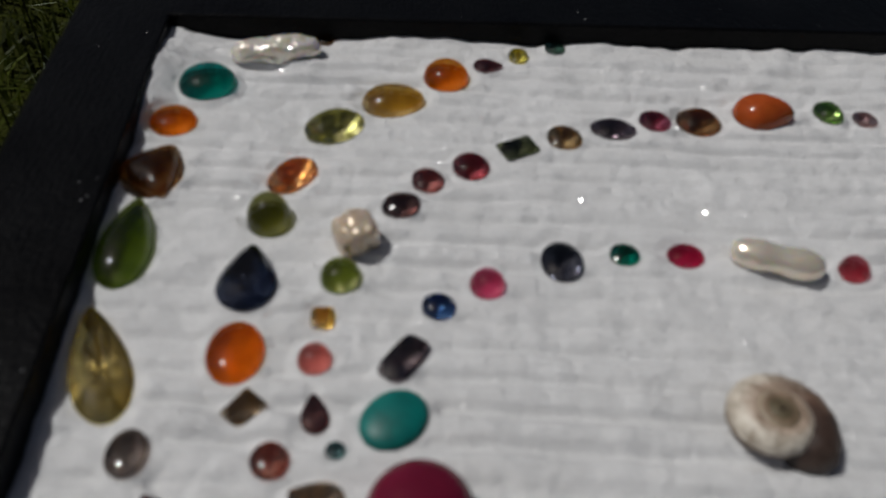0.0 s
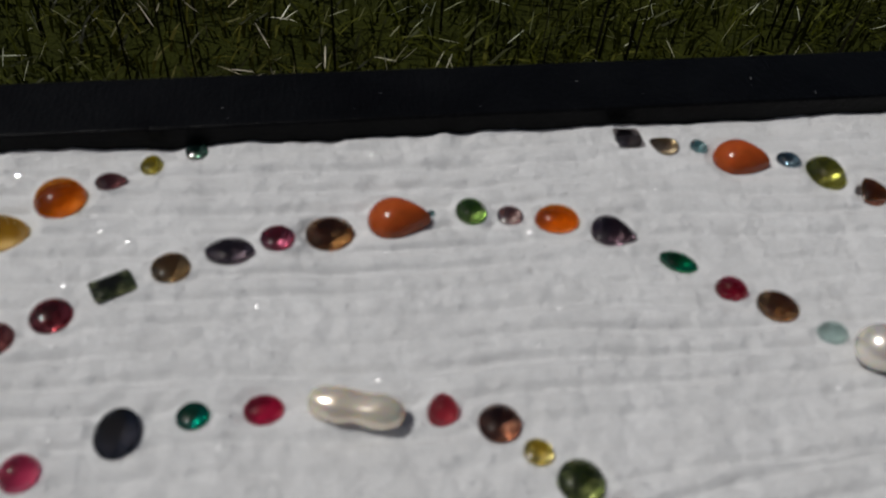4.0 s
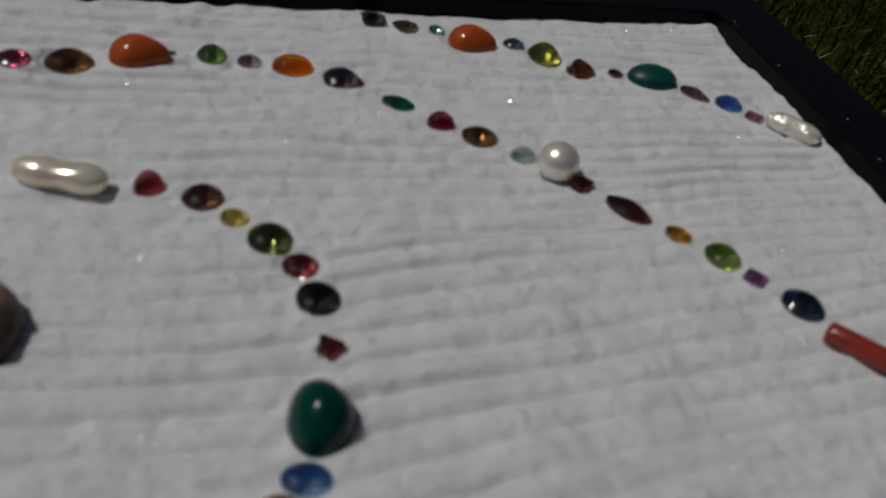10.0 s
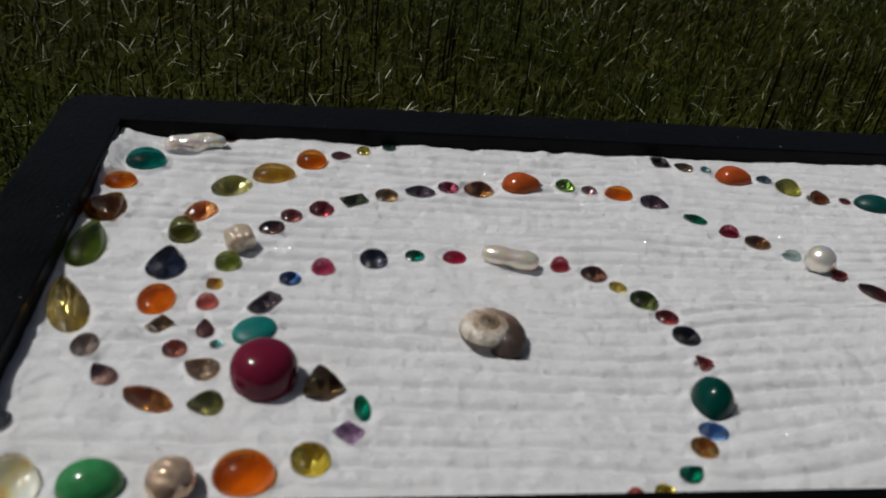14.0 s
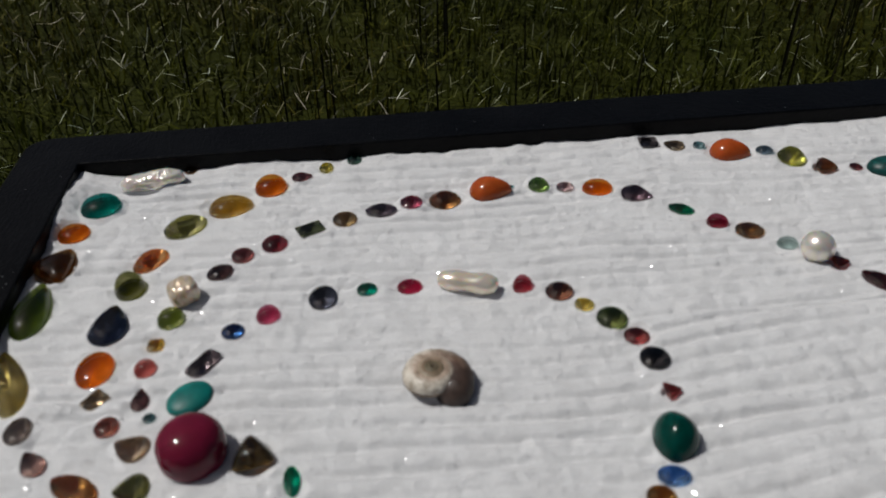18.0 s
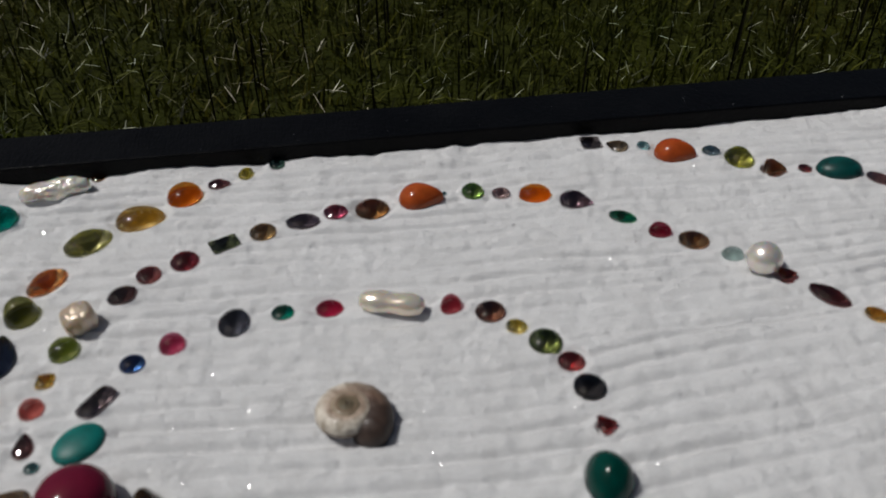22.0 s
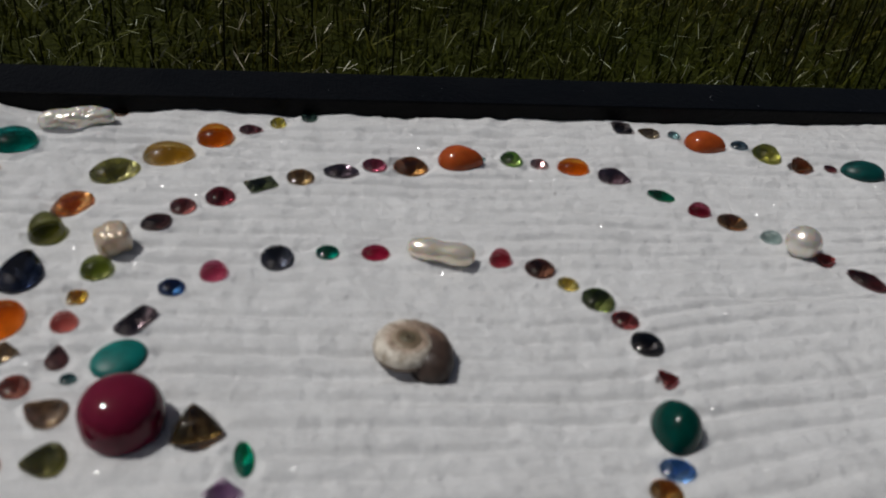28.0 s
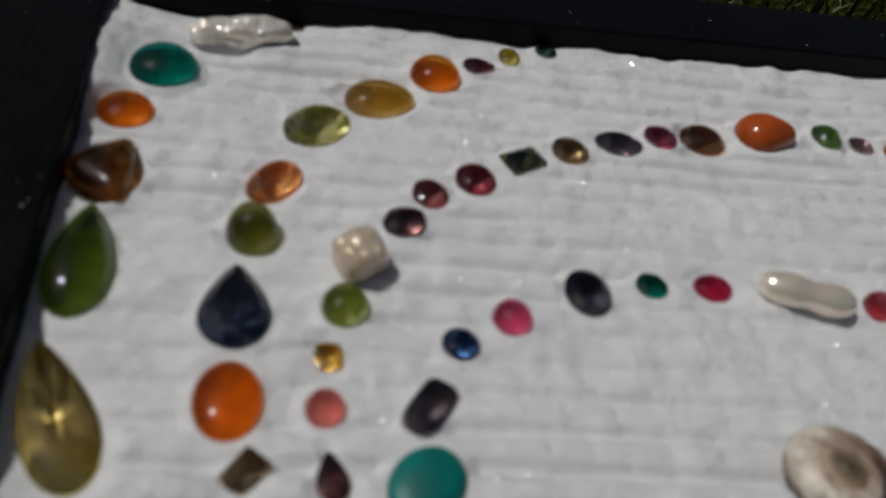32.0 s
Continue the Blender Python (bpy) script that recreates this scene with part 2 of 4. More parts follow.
def sand_rise(x, y):
    """Height of the raked sand: fine furrows along the tray, soft mounds, and heaps against the rails."""
    v = Vector((x * 22, y * 22, 0.3))
    warp = 0.0022 * noise.noise(Vector((x * 24, y * 30, 2.0))) + 0.0012 * noise.noise(Vector((x * 11, y * 11, 7.0)))
    # furrows swing round the big round pearl
    dx, dy = x - 0.055, y + 0.012
    warp += 0.004 * math.exp(-(dx * dx / 0.0009 + dy * dy / 0.0004)) * (1 if dy > 0 else -1) * 0.5
    # towards the front right the furrows climb
    climb = 0.15 * max(0.0, x - 0.01) * min(1.0, max(0.0, (0.03 - y) / 0.06))
    phase = (y + warp + 0.05 * x - climb) / 0.0055
    edge = min(x - XL, XR - x, y - YF, YB - y)
    depth = 0.72 + 0.75 * noise.noise(Vector((x * 16, y * 60, 11.0)))
    h = 0.00057 * max(0.18, depth) * (1.0 if x < 0.03 else max(0.65, 1.0 - (x - 0.03) * 8)) * (math.sin(2 * math.pi * phase) + 0.28 * math.cos(4 * math.pi * phase)) * min(1, max(0.1, edge / 0.008))
    h += 0.00027 * noise.noise(Vector((x * 60, (y + warp - climb) * 330, 5.0))) + 0.00018 * noise.noise(Vector((x * 170, (y + warp - climb) * 480, 9.0)))
    h += 0.0006 * noise.noise(v) + 0.00050 * noise.noise(v * 4.1) + 0.00032 * noise.noise(v * 13) + 0.00013 * noise.noise(v * 24)
    h += 0.00011 * noise.noise(v * 40)
    h += 0.0013 * math.exp(-edge / 0.004) * (-0.1 + 1.7 * noise.noise(Vector((x * 35, y * 35, 4.0))) + 0.25 * noise.noise(Vector((x * 150, y * 150, 6.0))))
    # sand pushed up along the left rail
    h += (0.0007 + 0.0025 * min(1.0, max(0.0, (y + 0.03) / 0.09))) * math.exp(-((x - XL) / 0.0045) ** 2) * (0.9 + 0.4 * noise.noise(Vector((1.0, y * 50, 3.0))))
    # trodden, lumpy sand on the left
    h += 0.0009 * noise.noise(v * 5.3) * min(1.0, max(0.0, (-0.085 - x) / 0.02))
    # crumbly sand by the far rail
    h += 0.0011 * noise.noise(v * 8.7) * math.exp(-((x + 0.02) / 0.035) ** 2 - (YB - y) / 0.010)
    # a small drift in the far right corner
    h += 0.0024 * math.exp(-((XR - x) ** 2 + (YB - y) ** 2) / 0.00007)
    return h


PITS = []  # seats of the stones: place, turn, half length, half width, depth of the hollow, outline


def build_sand():
    nx, ny = 940, 510
    xs, ys = np.linspace(XL, XR, nx), np.linspace(YF, YB, ny)
    zs = np.array([[sand_rise(float(x), float(y)) for x in xs] for y in ys])
    gx, gy = np.meshgrid(xs, ys)
    drop = np.zeros_like(zs)
    for px, py, turn, hl, hw, depth, cut in PITS:
        c, s = math.cos(radians(turn)), math.sin(radians(turn))
        i0, i1 = np.searchsorted(xs, (px - 0.016, px + 0.016))
        j0, j1 = np.searchsorted(ys, (py - 0.016, py + 0.016))
        dx, dy = gx[j0:j1, i0:i1] - px, gy[j0:j1, i0:i1] - py
        along = (dx * c + dy * s) / hl
        wide = np.full_like(along, hw)
        u = np.clip(along, -1, 1)
        if cut == "pear":
            wide = hw * 1.12 * (1.0 - 0.62 * ((u + 1) / 2) ** 1.7)
        elif cut == "egg":
            wide = hw * (1 - 0.16 * u)
        q = np.hypot(along, (dy * c - dx * s) / wide)
        off = (q - 1) * min(hl, hw)
        near = np.clip(1.0 - off / 0.0022, 0, 1)
        near = near * near * (3 - 2 * near)
        zs[j0:j1, i0:i1] += (sand_rise(px, py) - zs[j0:j1, i0:i1]) * near
        drop[j0:j1, i0:i1] = np.maximum(drop[j0:j1, i0:i1], depth * np.clip((0.0001 - off) / 0.0006, 0, 1))
    zs -= drop
    verts = [(float(xs[i]), float(ys[j]), float(zs[j, i])) for j in range(ny) for i in range(nx)]
    faces = [(j * nx + i, j * nx + i + 1, (j + 1) * nx + i + 1, (j + 1) * nx + i) for j in range(ny - 1) for i in range(nx - 1)]
    # skirt down to the board
    rim = [i for i in range(nx)] + [j * nx + nx - 1 for j in range(1, ny)] + [(ny - 1) * nx + i for i in range(nx - 2, -1, -1)] + [j * nx for j in range(ny - 2, 0, -1)]
    low = len(verts)
    verts += [(verts[k][0], verts[k][1], -0.018) for k in rim]
    for a in range(len(rim)):
        b = (a + 1) % len(rim)
        faces.append((rim[b], rim[a], low + a, low + b))
    faces.append(tuple(low + a for a in reversed(range(len(rim)))))
    ob = new("sand", mesh_from("sand", verts, faces, SAND, smooth=True))
    return tagged(ob, "bed of fine white sand raked into shallow furrows", "sand", kind="structure")


def rail_mesh(a, b, fillet=0.007):
    """One mitred rail along +y: a, b are the half sizes of the opening; swept as a rounded bar with a filleted outer corner at both ends."""
    w = RAIL
    cx, cy = a + w - fillet, b + w - fillet
    stations = []
    right = [((a, b), (cx + fillet * math.sin(t), cy + fillet * math.cos(t))) for t in (math.pi / 4 * k / 3 for k in range(3, -1, -1))]
    stations += right
    for k in range(1, 12):
        x = a - 2 * a * k / 12
        stations.append(((x, b), (x, b + w)))
    stations += [((-p[0], p[1]), (-q[0], q[1])) for p, q in reversed(right)]
    prof = [(0.0, FOOT), (0.0, TOP - 0.0004), (0.010, TOP - 0.0001), (0.03, TOP), (0.93, TOP), (0.985, TOP - 0.0006), (1.0, TOP - 0.0018), (1.0, FOOT)]
    verts, faces = [], []
    for p, q in stations:
        for d, z in prof:
            verts.append((p[0] + (q[0] - p[0]) * d, p[1] + (q[1] - p[1]) * d, z))
    k = len(prof)
    for s in range(len(stations) - 1):
        for i in range(k):
            j = (i + 1) % k
            faces.append((s * k + i, s * k + j, (s + 1) * k + j, (s + 1) * k + i))
    faces.append(tuple(range(k)))
    faces.append(tuple(reversed(range((len(stations) - 1) * k, len(stations) * k))))
    return verts, faces


def build_tray():
    tray = tagged(new("tray"), "shallow black lacquered wooden tray lying on the lawn, filled with sand", "tray")
    for turn, (a, b) in ((0, (IX, IY)), (180, (IX, IY)), (90, (IY, IX)), (270, (IY, IX))):
        verts, faces = rail_mesh(a, b)
        m = pose(MX, MY, 0, 0, 0, turn)
        # the left rail is a little wider than the others
        placed = [m @ Vector(v) for v in verts]
        me = mesh_from("rail", [(p.x - (0.0015 if p.x < XL - 0.003 else 0.0), p.y, p.z) for p in placed], faces, LACQUER)
        bm = bmesh.new()
        bm.from_mesh(me)
        bmesh.ops.recalc_face_normals(bm, faces=bm.faces)
        bm.to_mesh(me)
        bm.free()
        part("rail", me, tray)
    bm = bmesh.new()
    bmesh.ops.create_cube(bm, size=1.0, matrix=Matrix.Translation((MX, MY, -0.026)) @ Matrix.Diagonal((2 * IX - 0.0006, 2 * IY - 0.0006, 0.0155, 1)))
    me = bpy.data.meshes.new("bottom_board")
    bm.to_mesh(me)
    bm.free()
    me.materials.append(LACQUER)
    part("bottom_board", me, tray)
    return tray


build_tray()


# ---- stones ----
def outline(cut, count, ratio):
    """Girdle of a cut with its long axis along x, from -1 to 1; tips point to +x."""
    pts = []
    for k in range(count):
        t = 2 * math.pi * k / count
        c, s = math.cos(t), math.sin(t)
        if cut == "pear":
            x = c
            y = s * ratio * (1.0 - 0.62 * ((c + 1) / 2) ** 1.7) * 1.12
        elif cut == "marquise":
            x = c
            y = math.copysign(abs(s) ** 1.35, s) * ratio
        elif cut == "trillion":
            x, y = (c + 0.2 * math.cos(2 * t)) / 1.1, (s - 0.2 * math.sin(2 * t)) / 1.1 * ratio
        elif cut in ("square", "rect"):
            q = 8 if cut == "square" else 9
            r = (abs(c) ** q + abs(s) ** q) ** (-1 / q)
            x, y = r * c, r * s * ratio
        elif cut == "cushion":
            r = (abs(c) ** 4 + abs(s) ** 4) ** (-0.25)
            x, y = r * c, r * s * ratio
        elif cut == "egg":
            x, y = c, s * ratio * (1 - 0.16 * c)
        else:
            x, y = c, s * ratio
        pts.append((x, y))
    return pts


def faceted_mesh(cut, half, ratio, crown, pavilion, table=0.55):
    """Crown and pavilion of a cut stone as two shells that meet at a smooth girdle: a flat table, eight or so
    bezel facets with stars between them, and long facets that run down to the culet."""
    step = cut in ("square", "rect")
    if step:
        e = 0.86
        base = [(1, -e * ratio), (1, e * ratio), (e, ratio), (-e, ratio), (-1, e * ratio), (-1, -e * ratio), (-e, -ratio), (e, -ratio)]
        count, mains = 8, 8
    else:
        count, mains = (48, 12 if cut in ("trillion", "marquise") else 16)
        base = outline(cut, count, ratio)
    every = count // mains
    girdle = [(x * half, y * half, 0.00012) for x, y in base]
    under = [(x * half, y * half, -0.00012) for x, y in base]

    def corner(k, scale, z, turned=False):
        x, y = base[(k * every + (every // 2 if turned else 0)) % count]
        return (x * half * scale, y * half * scale, z)

    def fan(n0, n1, flip):
        """Triangles between the girdle and the facet corners: each girdle step goes to its nearest corner."""
        out = []
        for i in range(count):
            a, b = i, (i + 1) % count
            ka, kb = round(i / every - shift) % mains, round((i + 1) / every - shift) % mains
            out.append((n0 + a, n0 + b, n1 + ka))
            if ka != kb:
                out.append((n0 + b, n1 + kb, n1 + ka))
        return [tuple(reversed(f)) for f in out] if flip else out

    # crown
    shift = 0.0 if step else 0.5
    mid = [corner(k, 0.78, crown * 0.62, not step) for k in range(mains)]
    top = [corner(k, table, crown) for k in range(mains)]
    cv = girdle + mid + top
    cf = fan(0, count, False)
    for k in range(mains):
        n = (k + 1) % mains
        if step:
            cf.append((count + k, count + n, count + mains + n, count + mains + k))
        else:
            cf.append((count + k, count + mains + n, count + mains + k))
            cf.append((count + k, count + n, count + mains + n))
    cf.append(tuple(count + mains + k for k in range(mains)))
    # pavilion
    pf = [(count + i, count + (i + 1) % count, (i + 1) % count, i) for i in range(count)]
    first = 2 * count
    if step:
        shift = 0.0
        low = [corner(k, 0.55, -pavilion * 0.52) for k in range(mains)]
        last = first
    else:
        # three tiers of small facets, each set half a step round from the one above
        shift = 0.5
        low = [corner(k, 0.80, -pavilion * (0.24 + 0.05 * (k % 2)), True) for k in range(mains)]
        low += [corner(k, 0.52, -pavilion * (0.52 + 0.06 * (k % 2))) for k in range(mains)]
        low += [corner(k, 0.27, -pavilion * (0.77 + 0.05 * (k % 3)), True) for k in range(mains)]
        a, b, last = first, first + mains, first + 2 * mains
        for k in range(mains):
            n = (k + 1) % mains
            pf += [(a + n, a + k, b + n), (b + k, b + n, a + k), (b + n, b + k, last + k), (last + k, last + n, b + n)]
    pv = girdle + under + low + [(0, 0, -pavilion)]
    pf += fan(count, first, True)
    pf += [(last + (k + 1) % mains, last + k, len(pv) - 1) for k in range(mains)]
    pv = [pv[i] for f in pf for i in f]
    start, loose = 0, []
    for f in pf:
        loose.append(tuple(range(start, start + len(f))))
        start += len(f)
    return cv, cf, pv, loose


def domed_mesh(cut, half, ratio, height, count=44, fat=0.5):
    """Dome and sunken foot of a smooth stone, as two shells."""
    base = outline(cut, count, ratio)
    levels, steps = [(1.0, 0.0)], 12
    for k in range(1, steps):
        a = math.pi / 2 * k / steps
        levels.append((math.cos(a) ** (2 * fat), height * math.sin(a)))
    dv = [(x * half * q, y * half * q, z) for q, z in levels for x, y in base]
    df = rings_to_faces(count, len(levels), False, False)
    tip, lo = len(dv), (len(levels) - 1) * count
    dv.append((0, 0, height))
    df += [(lo + i, lo + (i + 1) % count, tip) for i in range(count)]
    drop = 0.5 * half * ratio
    feet = [(0.30, -drop - 0.0008), (0.62, -0.86 * drop - 0.0008), (0.86, -0.5 * drop - 0.0006), (0.97, -0.2 * drop - 0.0004), (1.0, 0.0)]
    fv = [(x * half * q, y * half * q, z) for q, z in feet for x, y in base]
    ff = rings_to_faces(count, len(feet), True, False)
    return dv, df, fv, ff


def set_stone(name, mesh, x, y, turn, lift, label, category, tip=(0.0, 0.0), group=""):
    ob = new(name, mesh)
    ob.matrix_world = pose(x, y, sand_rise(x, y) + lift, tip[0], tip[1], turn)
    return tagged(ob, label, category, group)


TILTS = random.Random(12)
CURVES = "stones laid in curves on the sand"


def cut_stone(cut, x, y, length, turn, ratio, colour, label, rise=1.0, tip=None, milk=0.13, clear=0.4, cloud=0.3, crisp=None):
    """A faceted stone, its pavilion sunk in the sand; length in millimetres."""
    half = length * 0.0005
    width = half * ratio
    crown, pav = 0.30 * width * rise, 0.80 * width
    if crisp is None:
        crisp = cut in ("square", "rect", "pear", "marquise") or (length >= 7.5 and cut != "trillion")
    cv, cf, pv, pf = faceted_mesh(cut, half, ratio, crown, pav)
    tip = tip or (TILTS.uniform(-3.5, 3.5), TILTS.uniform(-3.5, 3.5))
    lift = 0.00022 + 0.05 * width + (0.0005 if cut == "trillion" else 0.0)
    snug = 0.9 if cut == "trillion" else 0.94
    PITS.append((x, y, turn, half * 0.94, width * snug, pav - lift + 0.0006, cut))
    ob = set_stone("gemstone", None, x, y, turn, lift, label, "gemstone", tip, CURVES)
    skin = face_material(colour, 1.45, clear)
    split = crisp and length >= 5.5
    crown = part("crown", mesh_from("crown", cv, cf[:-1] if split else cf, skin, smooth=not crisp), ob)
    if split:
        part("table", mesh_from("table", [cv[i] for i in cf[-1]], [tuple(range(len(cf[-1])))], skin), crown)
    part("pavilion", mesh_from("pavilion", pv, pf, depth_material(colour, milk, cloud, patchy=True)), ob)
    return ob


def cabochon(cut, x, y, length, turn, ratio, colour, label, height=0.5, clear=None, tip=(0.0, 0.0), depth=0.003, cloud=0.25, fat=0.5, milk=0.75, rough=0.14, gloss=0.35, worn=0.0):
    """A smooth domed stone; height as a share of its width. Clear ones let light into their depth."""
    half = length * 0.0005
    dv, df, fv, ff = domed_mesh(cut, half, ratio, 2 * half * ratio * height, fat=fat)
    if clear is None:
        skin = under = jelly_material(colour, depth, cloud, rough, gloss)
    else:
        skin, under = face_material(colour, 1.48, clear, worn), depth_material(colour, milk, cloud, 1.48)
    PITS.append((x, y, turn, half * 0.97, half * ratio * 0.97, half * ratio * 0.5 + 0.0010, cut))
    ob = set_stone("cabochon", None, x, y, turn, 0.0002, label, "gemstone", tip, CURVES)
    part("dome", mesh_from("dome", dv, df, skin, smooth=True), ob)
    part("foot", mesh_from("foot", fv, ff, under, smooth=True), ob)
    return ob


def opal(x, y, length, turn, ratio):
    """A milky translucent cabochon with soft patches of yellow, orange and green fire."""
    half = length * 0.0005
    dv, df, fv, ff = domed_mesh("egg", half, ratio, half * ratio * 0.95)
    m, n, l, p = node_mat("opal_depth")
    v = add_noise(n, l, 210, 2, 0.4, object_coords(n))
    col = add_ramp(n, l, v.outputs[0], [(0.30, (0.62, 0.80, 0.76)), (0.47, (0.86, 0.88, 0.80)), (0.56, (0.90, 0.80, 0.38)), (0.66, (0.85, 0.50, 0.16)), (0.75, (0.55, 0.75, 0.35))])
    l.new(col.outputs[0], p.inputs["Base Color"])
    p.inputs["Roughness"].default_value, p.inputs["IOR"].default_value = 0.2, 1.45
    p.inputs["Transmission Weight"].default_value = 0.35
    PITS.append((x, y, turn, half * 0.97, half * ratio * 0.97, half * ratio * 0.5 + 0.0010, "egg"))
    ob = set_stone("cabochon", None, x, y, turn, 0.0002, "large milky white opal with faint orange and green fire", "gemstone", group=CURVES)
    part("dome", mesh_from("dome", dv, df, face_material((0.93, 0.94, 0.90), 1.44, 0.5), smooth=True), ob)
    part("foot", mesh_from("foot", fv, ff, m, smooth=True), ob)
    return ob


cut_stone("oval", -0.1004, 0.0689, 3.5, 9, 1.13, (0.75, 0.25, 0.03), "tiny orange faceted oval stone beside the tray's rail")
cabochon("oval", -0.1218, 0.0498, 10.9, 22, 0.99, (0, 0.3, 0.25), "translucent teal green oval stone with a smooth face", height=.3, clear=.5, worn=1.0, cloud=.6)
cabochon("oval", -0.1263, 0.0382, 8.4, -8, 0.99, (0.83, 0.30, 0.008), "bright orange translucent oval stone", height=.28, clear=.5, worn=1.0, cloud=.4)
cabochon("trillion", -0.1271, 0.0241, 10.6, 180, 1.28, (0.24, 0.09, 0.008), "brown three-sided stone with a low polished dome", height=.2, clear=.45, milk=.5, cloud=.5, worn=.6)
cabochon("pear", -0.1275, 0.0068, 19.4, 89, 0.45, (0.2, 0.27, 0.02), "large olive green pear-shaped cabochon", height=.42, clear=.5)
cut_stone("pear", -0.1265, -0.0159, 20.8, 110, 0.42, (0.66, 0.50, 0.09), "large pale yellow pear-shaped faceted stone", milk=.09, clear=.45, cloud=.5)
cut_stone("round", -0.1193, -0.0305, 7.0, 90, 0.76, (0.42, 0.34, 0.28), "smoky champagne round brilliant-cut stone", milk=.3)
cut_stone("pear", -0.1139, -0.0391, 7.3, 127, 0.66, (0.3, 0.14, 0.11), "smoky pink pear-shaped faceted stone")
cut_stone("marquise", -0.1040, -0.0460, 11.1, -29, 0.5, (0.48, 0.15, 0.012), "orange brown marquise-cut stone")
cut_stone("pear", -0.0931, -0.0473, 6.7, -172, 1.05, (0.28, 0.27, 0.05), "olive green pear-shaped faceted stone")
cut_stone("trillion", -0.0706, -0.0426, 9.0, 100, 0.94, (0.13, 0.065, 0.010), "dark golden brown three-sided faceted stone beside the red bead", rise=2.1, milk=.12)
cut_stone("oval", -0.0627, -0.0492, 6.9, -83, 0.46, (0, 0.33, 0.15), "small emerald green faceted oval stone")
cut_stone("square", -0.0655, -0.0560, 4.4, 45, 1.04, (0.62, 0.42, 0.62), "lilac square princess-cut stone")
cut_stone("round", -0.0725, -0.0624, 7.1, 2, 1.17, (0.78, 0.62, 0.02), "bright yellow round faceted stone")
cabochon("oval", -0.0840, -0.0658, 10.8, 2, 0.9, (0.83, 0.30, 0.008), "large glowing orange oval cabochon", height=.42, clear=.5)
cabochon("oval", -0.1094, -0.0675, 11.1, 2, 0.85, (0.035, 0.21, 0.07), "large milky apple green oval cabochon", height=.46)
opal(-0.1227, -0.0668, 12.4, 96, 0.78)
cut_stone("oval", -0.1295, -0.0509, 4.4, 7, 1.25, (0.75, 0.75, 0.72), "small colourless faceted oval stone near the rail")
cut_stone("round", -0.0595, 0.0637, 4.0, -2, 1.32, (0.7, 0.6, 0.06), "tiny yellow round faceted stone")
cut_stone("round", -0.0511, 0.0675, 4.2, -2, 1.19, (0.06, 0.2, 0.13), "tiny dark green round faceted stone half sunk by the rail")
cut_stone("pear", -0.0663, 0.0592, 6.0, -4, 0.82, (0.3, 0.08, 0.09), "small mauve red pear-shaped faceted stone")
cabochon("oval", -0.0751, 0.0554, 9.1, -1, 1.08, (0.83, 0.30, 0.008), "glossy bright orange oval stone", height=.34, clear=.5, worn=.5, cloud=.4)
cabochon("egg", -0.0857, 0.0477, 12.4, 8, 0.74, (0.78, 0.52, 0.09), "honey yellow pear-shaped cabochon", height=.36, clear=.35, milk=.4)
cut_stone("oval", -0.0967, 0.0385, 12.2, 40, 0.74, (0.50, 0.48, 0.14), "yellow olive checkerboard-faceted oval stone", rise=1.5, milk=.4)
cut_stone("oval", -0.1034, 0.0243, 10.4, 55, 0.66, (0.92, 0.38, 0.08), "salmon orange faceted oval stone", rise=1.8, milk=.3)
cabochon("oval", -0.1061, 0.0132, 7.3, 10, 1.18, (0.30, 0.30, 0.07), "olive green high-domed oval cabochon", height=.55, clear=.5)
cut_stone("pear", -0.1079, -0.0004, 13.4, 90, 0.7, (0.006, 0.012, 0.04), "very dark navy blue pear-shaped faceted stone", rise=1.4)
cabochon("oval", -0.1079, -0.0143, 10.9, 90, 0.75, (0.83, 0.30, 0.008), "flat glossy orange oval cabochon", height=.26, clear=.5, worn=.4)
cut_stone("square", -0.1055, -0.0238, 5.1, 50, 0.74, (0.34, 0.22, 0.1), "smoky brown square faceted stone", milk=.3, tip=(8,-6))
cut_stone("oval", -0.1012, -0.0317, 4.9, 12, 1.09, (0.55, 0.16, 0.09), "brownish red faceted oval stone")
cut_stone("pear", -0.0950, -0.0376, 7.3, 157, 0.94, (0.45, 0.32, 0.2), "champagne pear-shaped faceted stone touching the red bead", milk=.3)
cabochon("oval", -0.0937, -0.0002, 6.9, 90, 0.9, (0.40, 0.46, 0.10), "light green domed round stone beside the blocky pearl", height=.42, clear=.4, milk=.5)
cut_stone("cushion", -0.0960, -0.0079, 3.5, 1, 1.21, (0.8, 0.5, 0.03), "small golden yellow cushion-cut stone")
cabochon("oval", -0.0966, -0.0157, 4.8, -0, 1.08, (0.85, 0.38, 0.34), "rose pink round cabochon", height=.4, clear=.5)
cut_stone("pear", -0.0960, -0.0245, 6.3, 97, 0.62, (0.17, 0.04, 0.035), "dark red pear-shaped faceted stone")
cut_stone("round", -0.0929, -0.0303, 2.6, 2, 0.97, (0.1, 0.26, 0.26), "tiny grey teal round faceted stone")
cut_stone("marquise", -0.0844, 0.0157, 6.7, 33, 0.89, (0.12, 0.035, 0.03), "dark brown red marquise-cut stone")
cut_stone("oval", -0.0796, 0.0228, 5.7, 4, 1.1, (0.4, 0.08, 0.07), "brownish red faceted oval stone")
cut_stone("oval", -0.0718, 0.0268, 6.6, -1, 1.07, (0.36, 0.02, 0.03), "deep garnet red faceted oval stone", rise=1.3)
cut_stone("rect", -0.0628, 0.0323, 7.0, 24, 0.72, (0.07, 0.09, 0.02), "dark green rectangular step-cut stone")
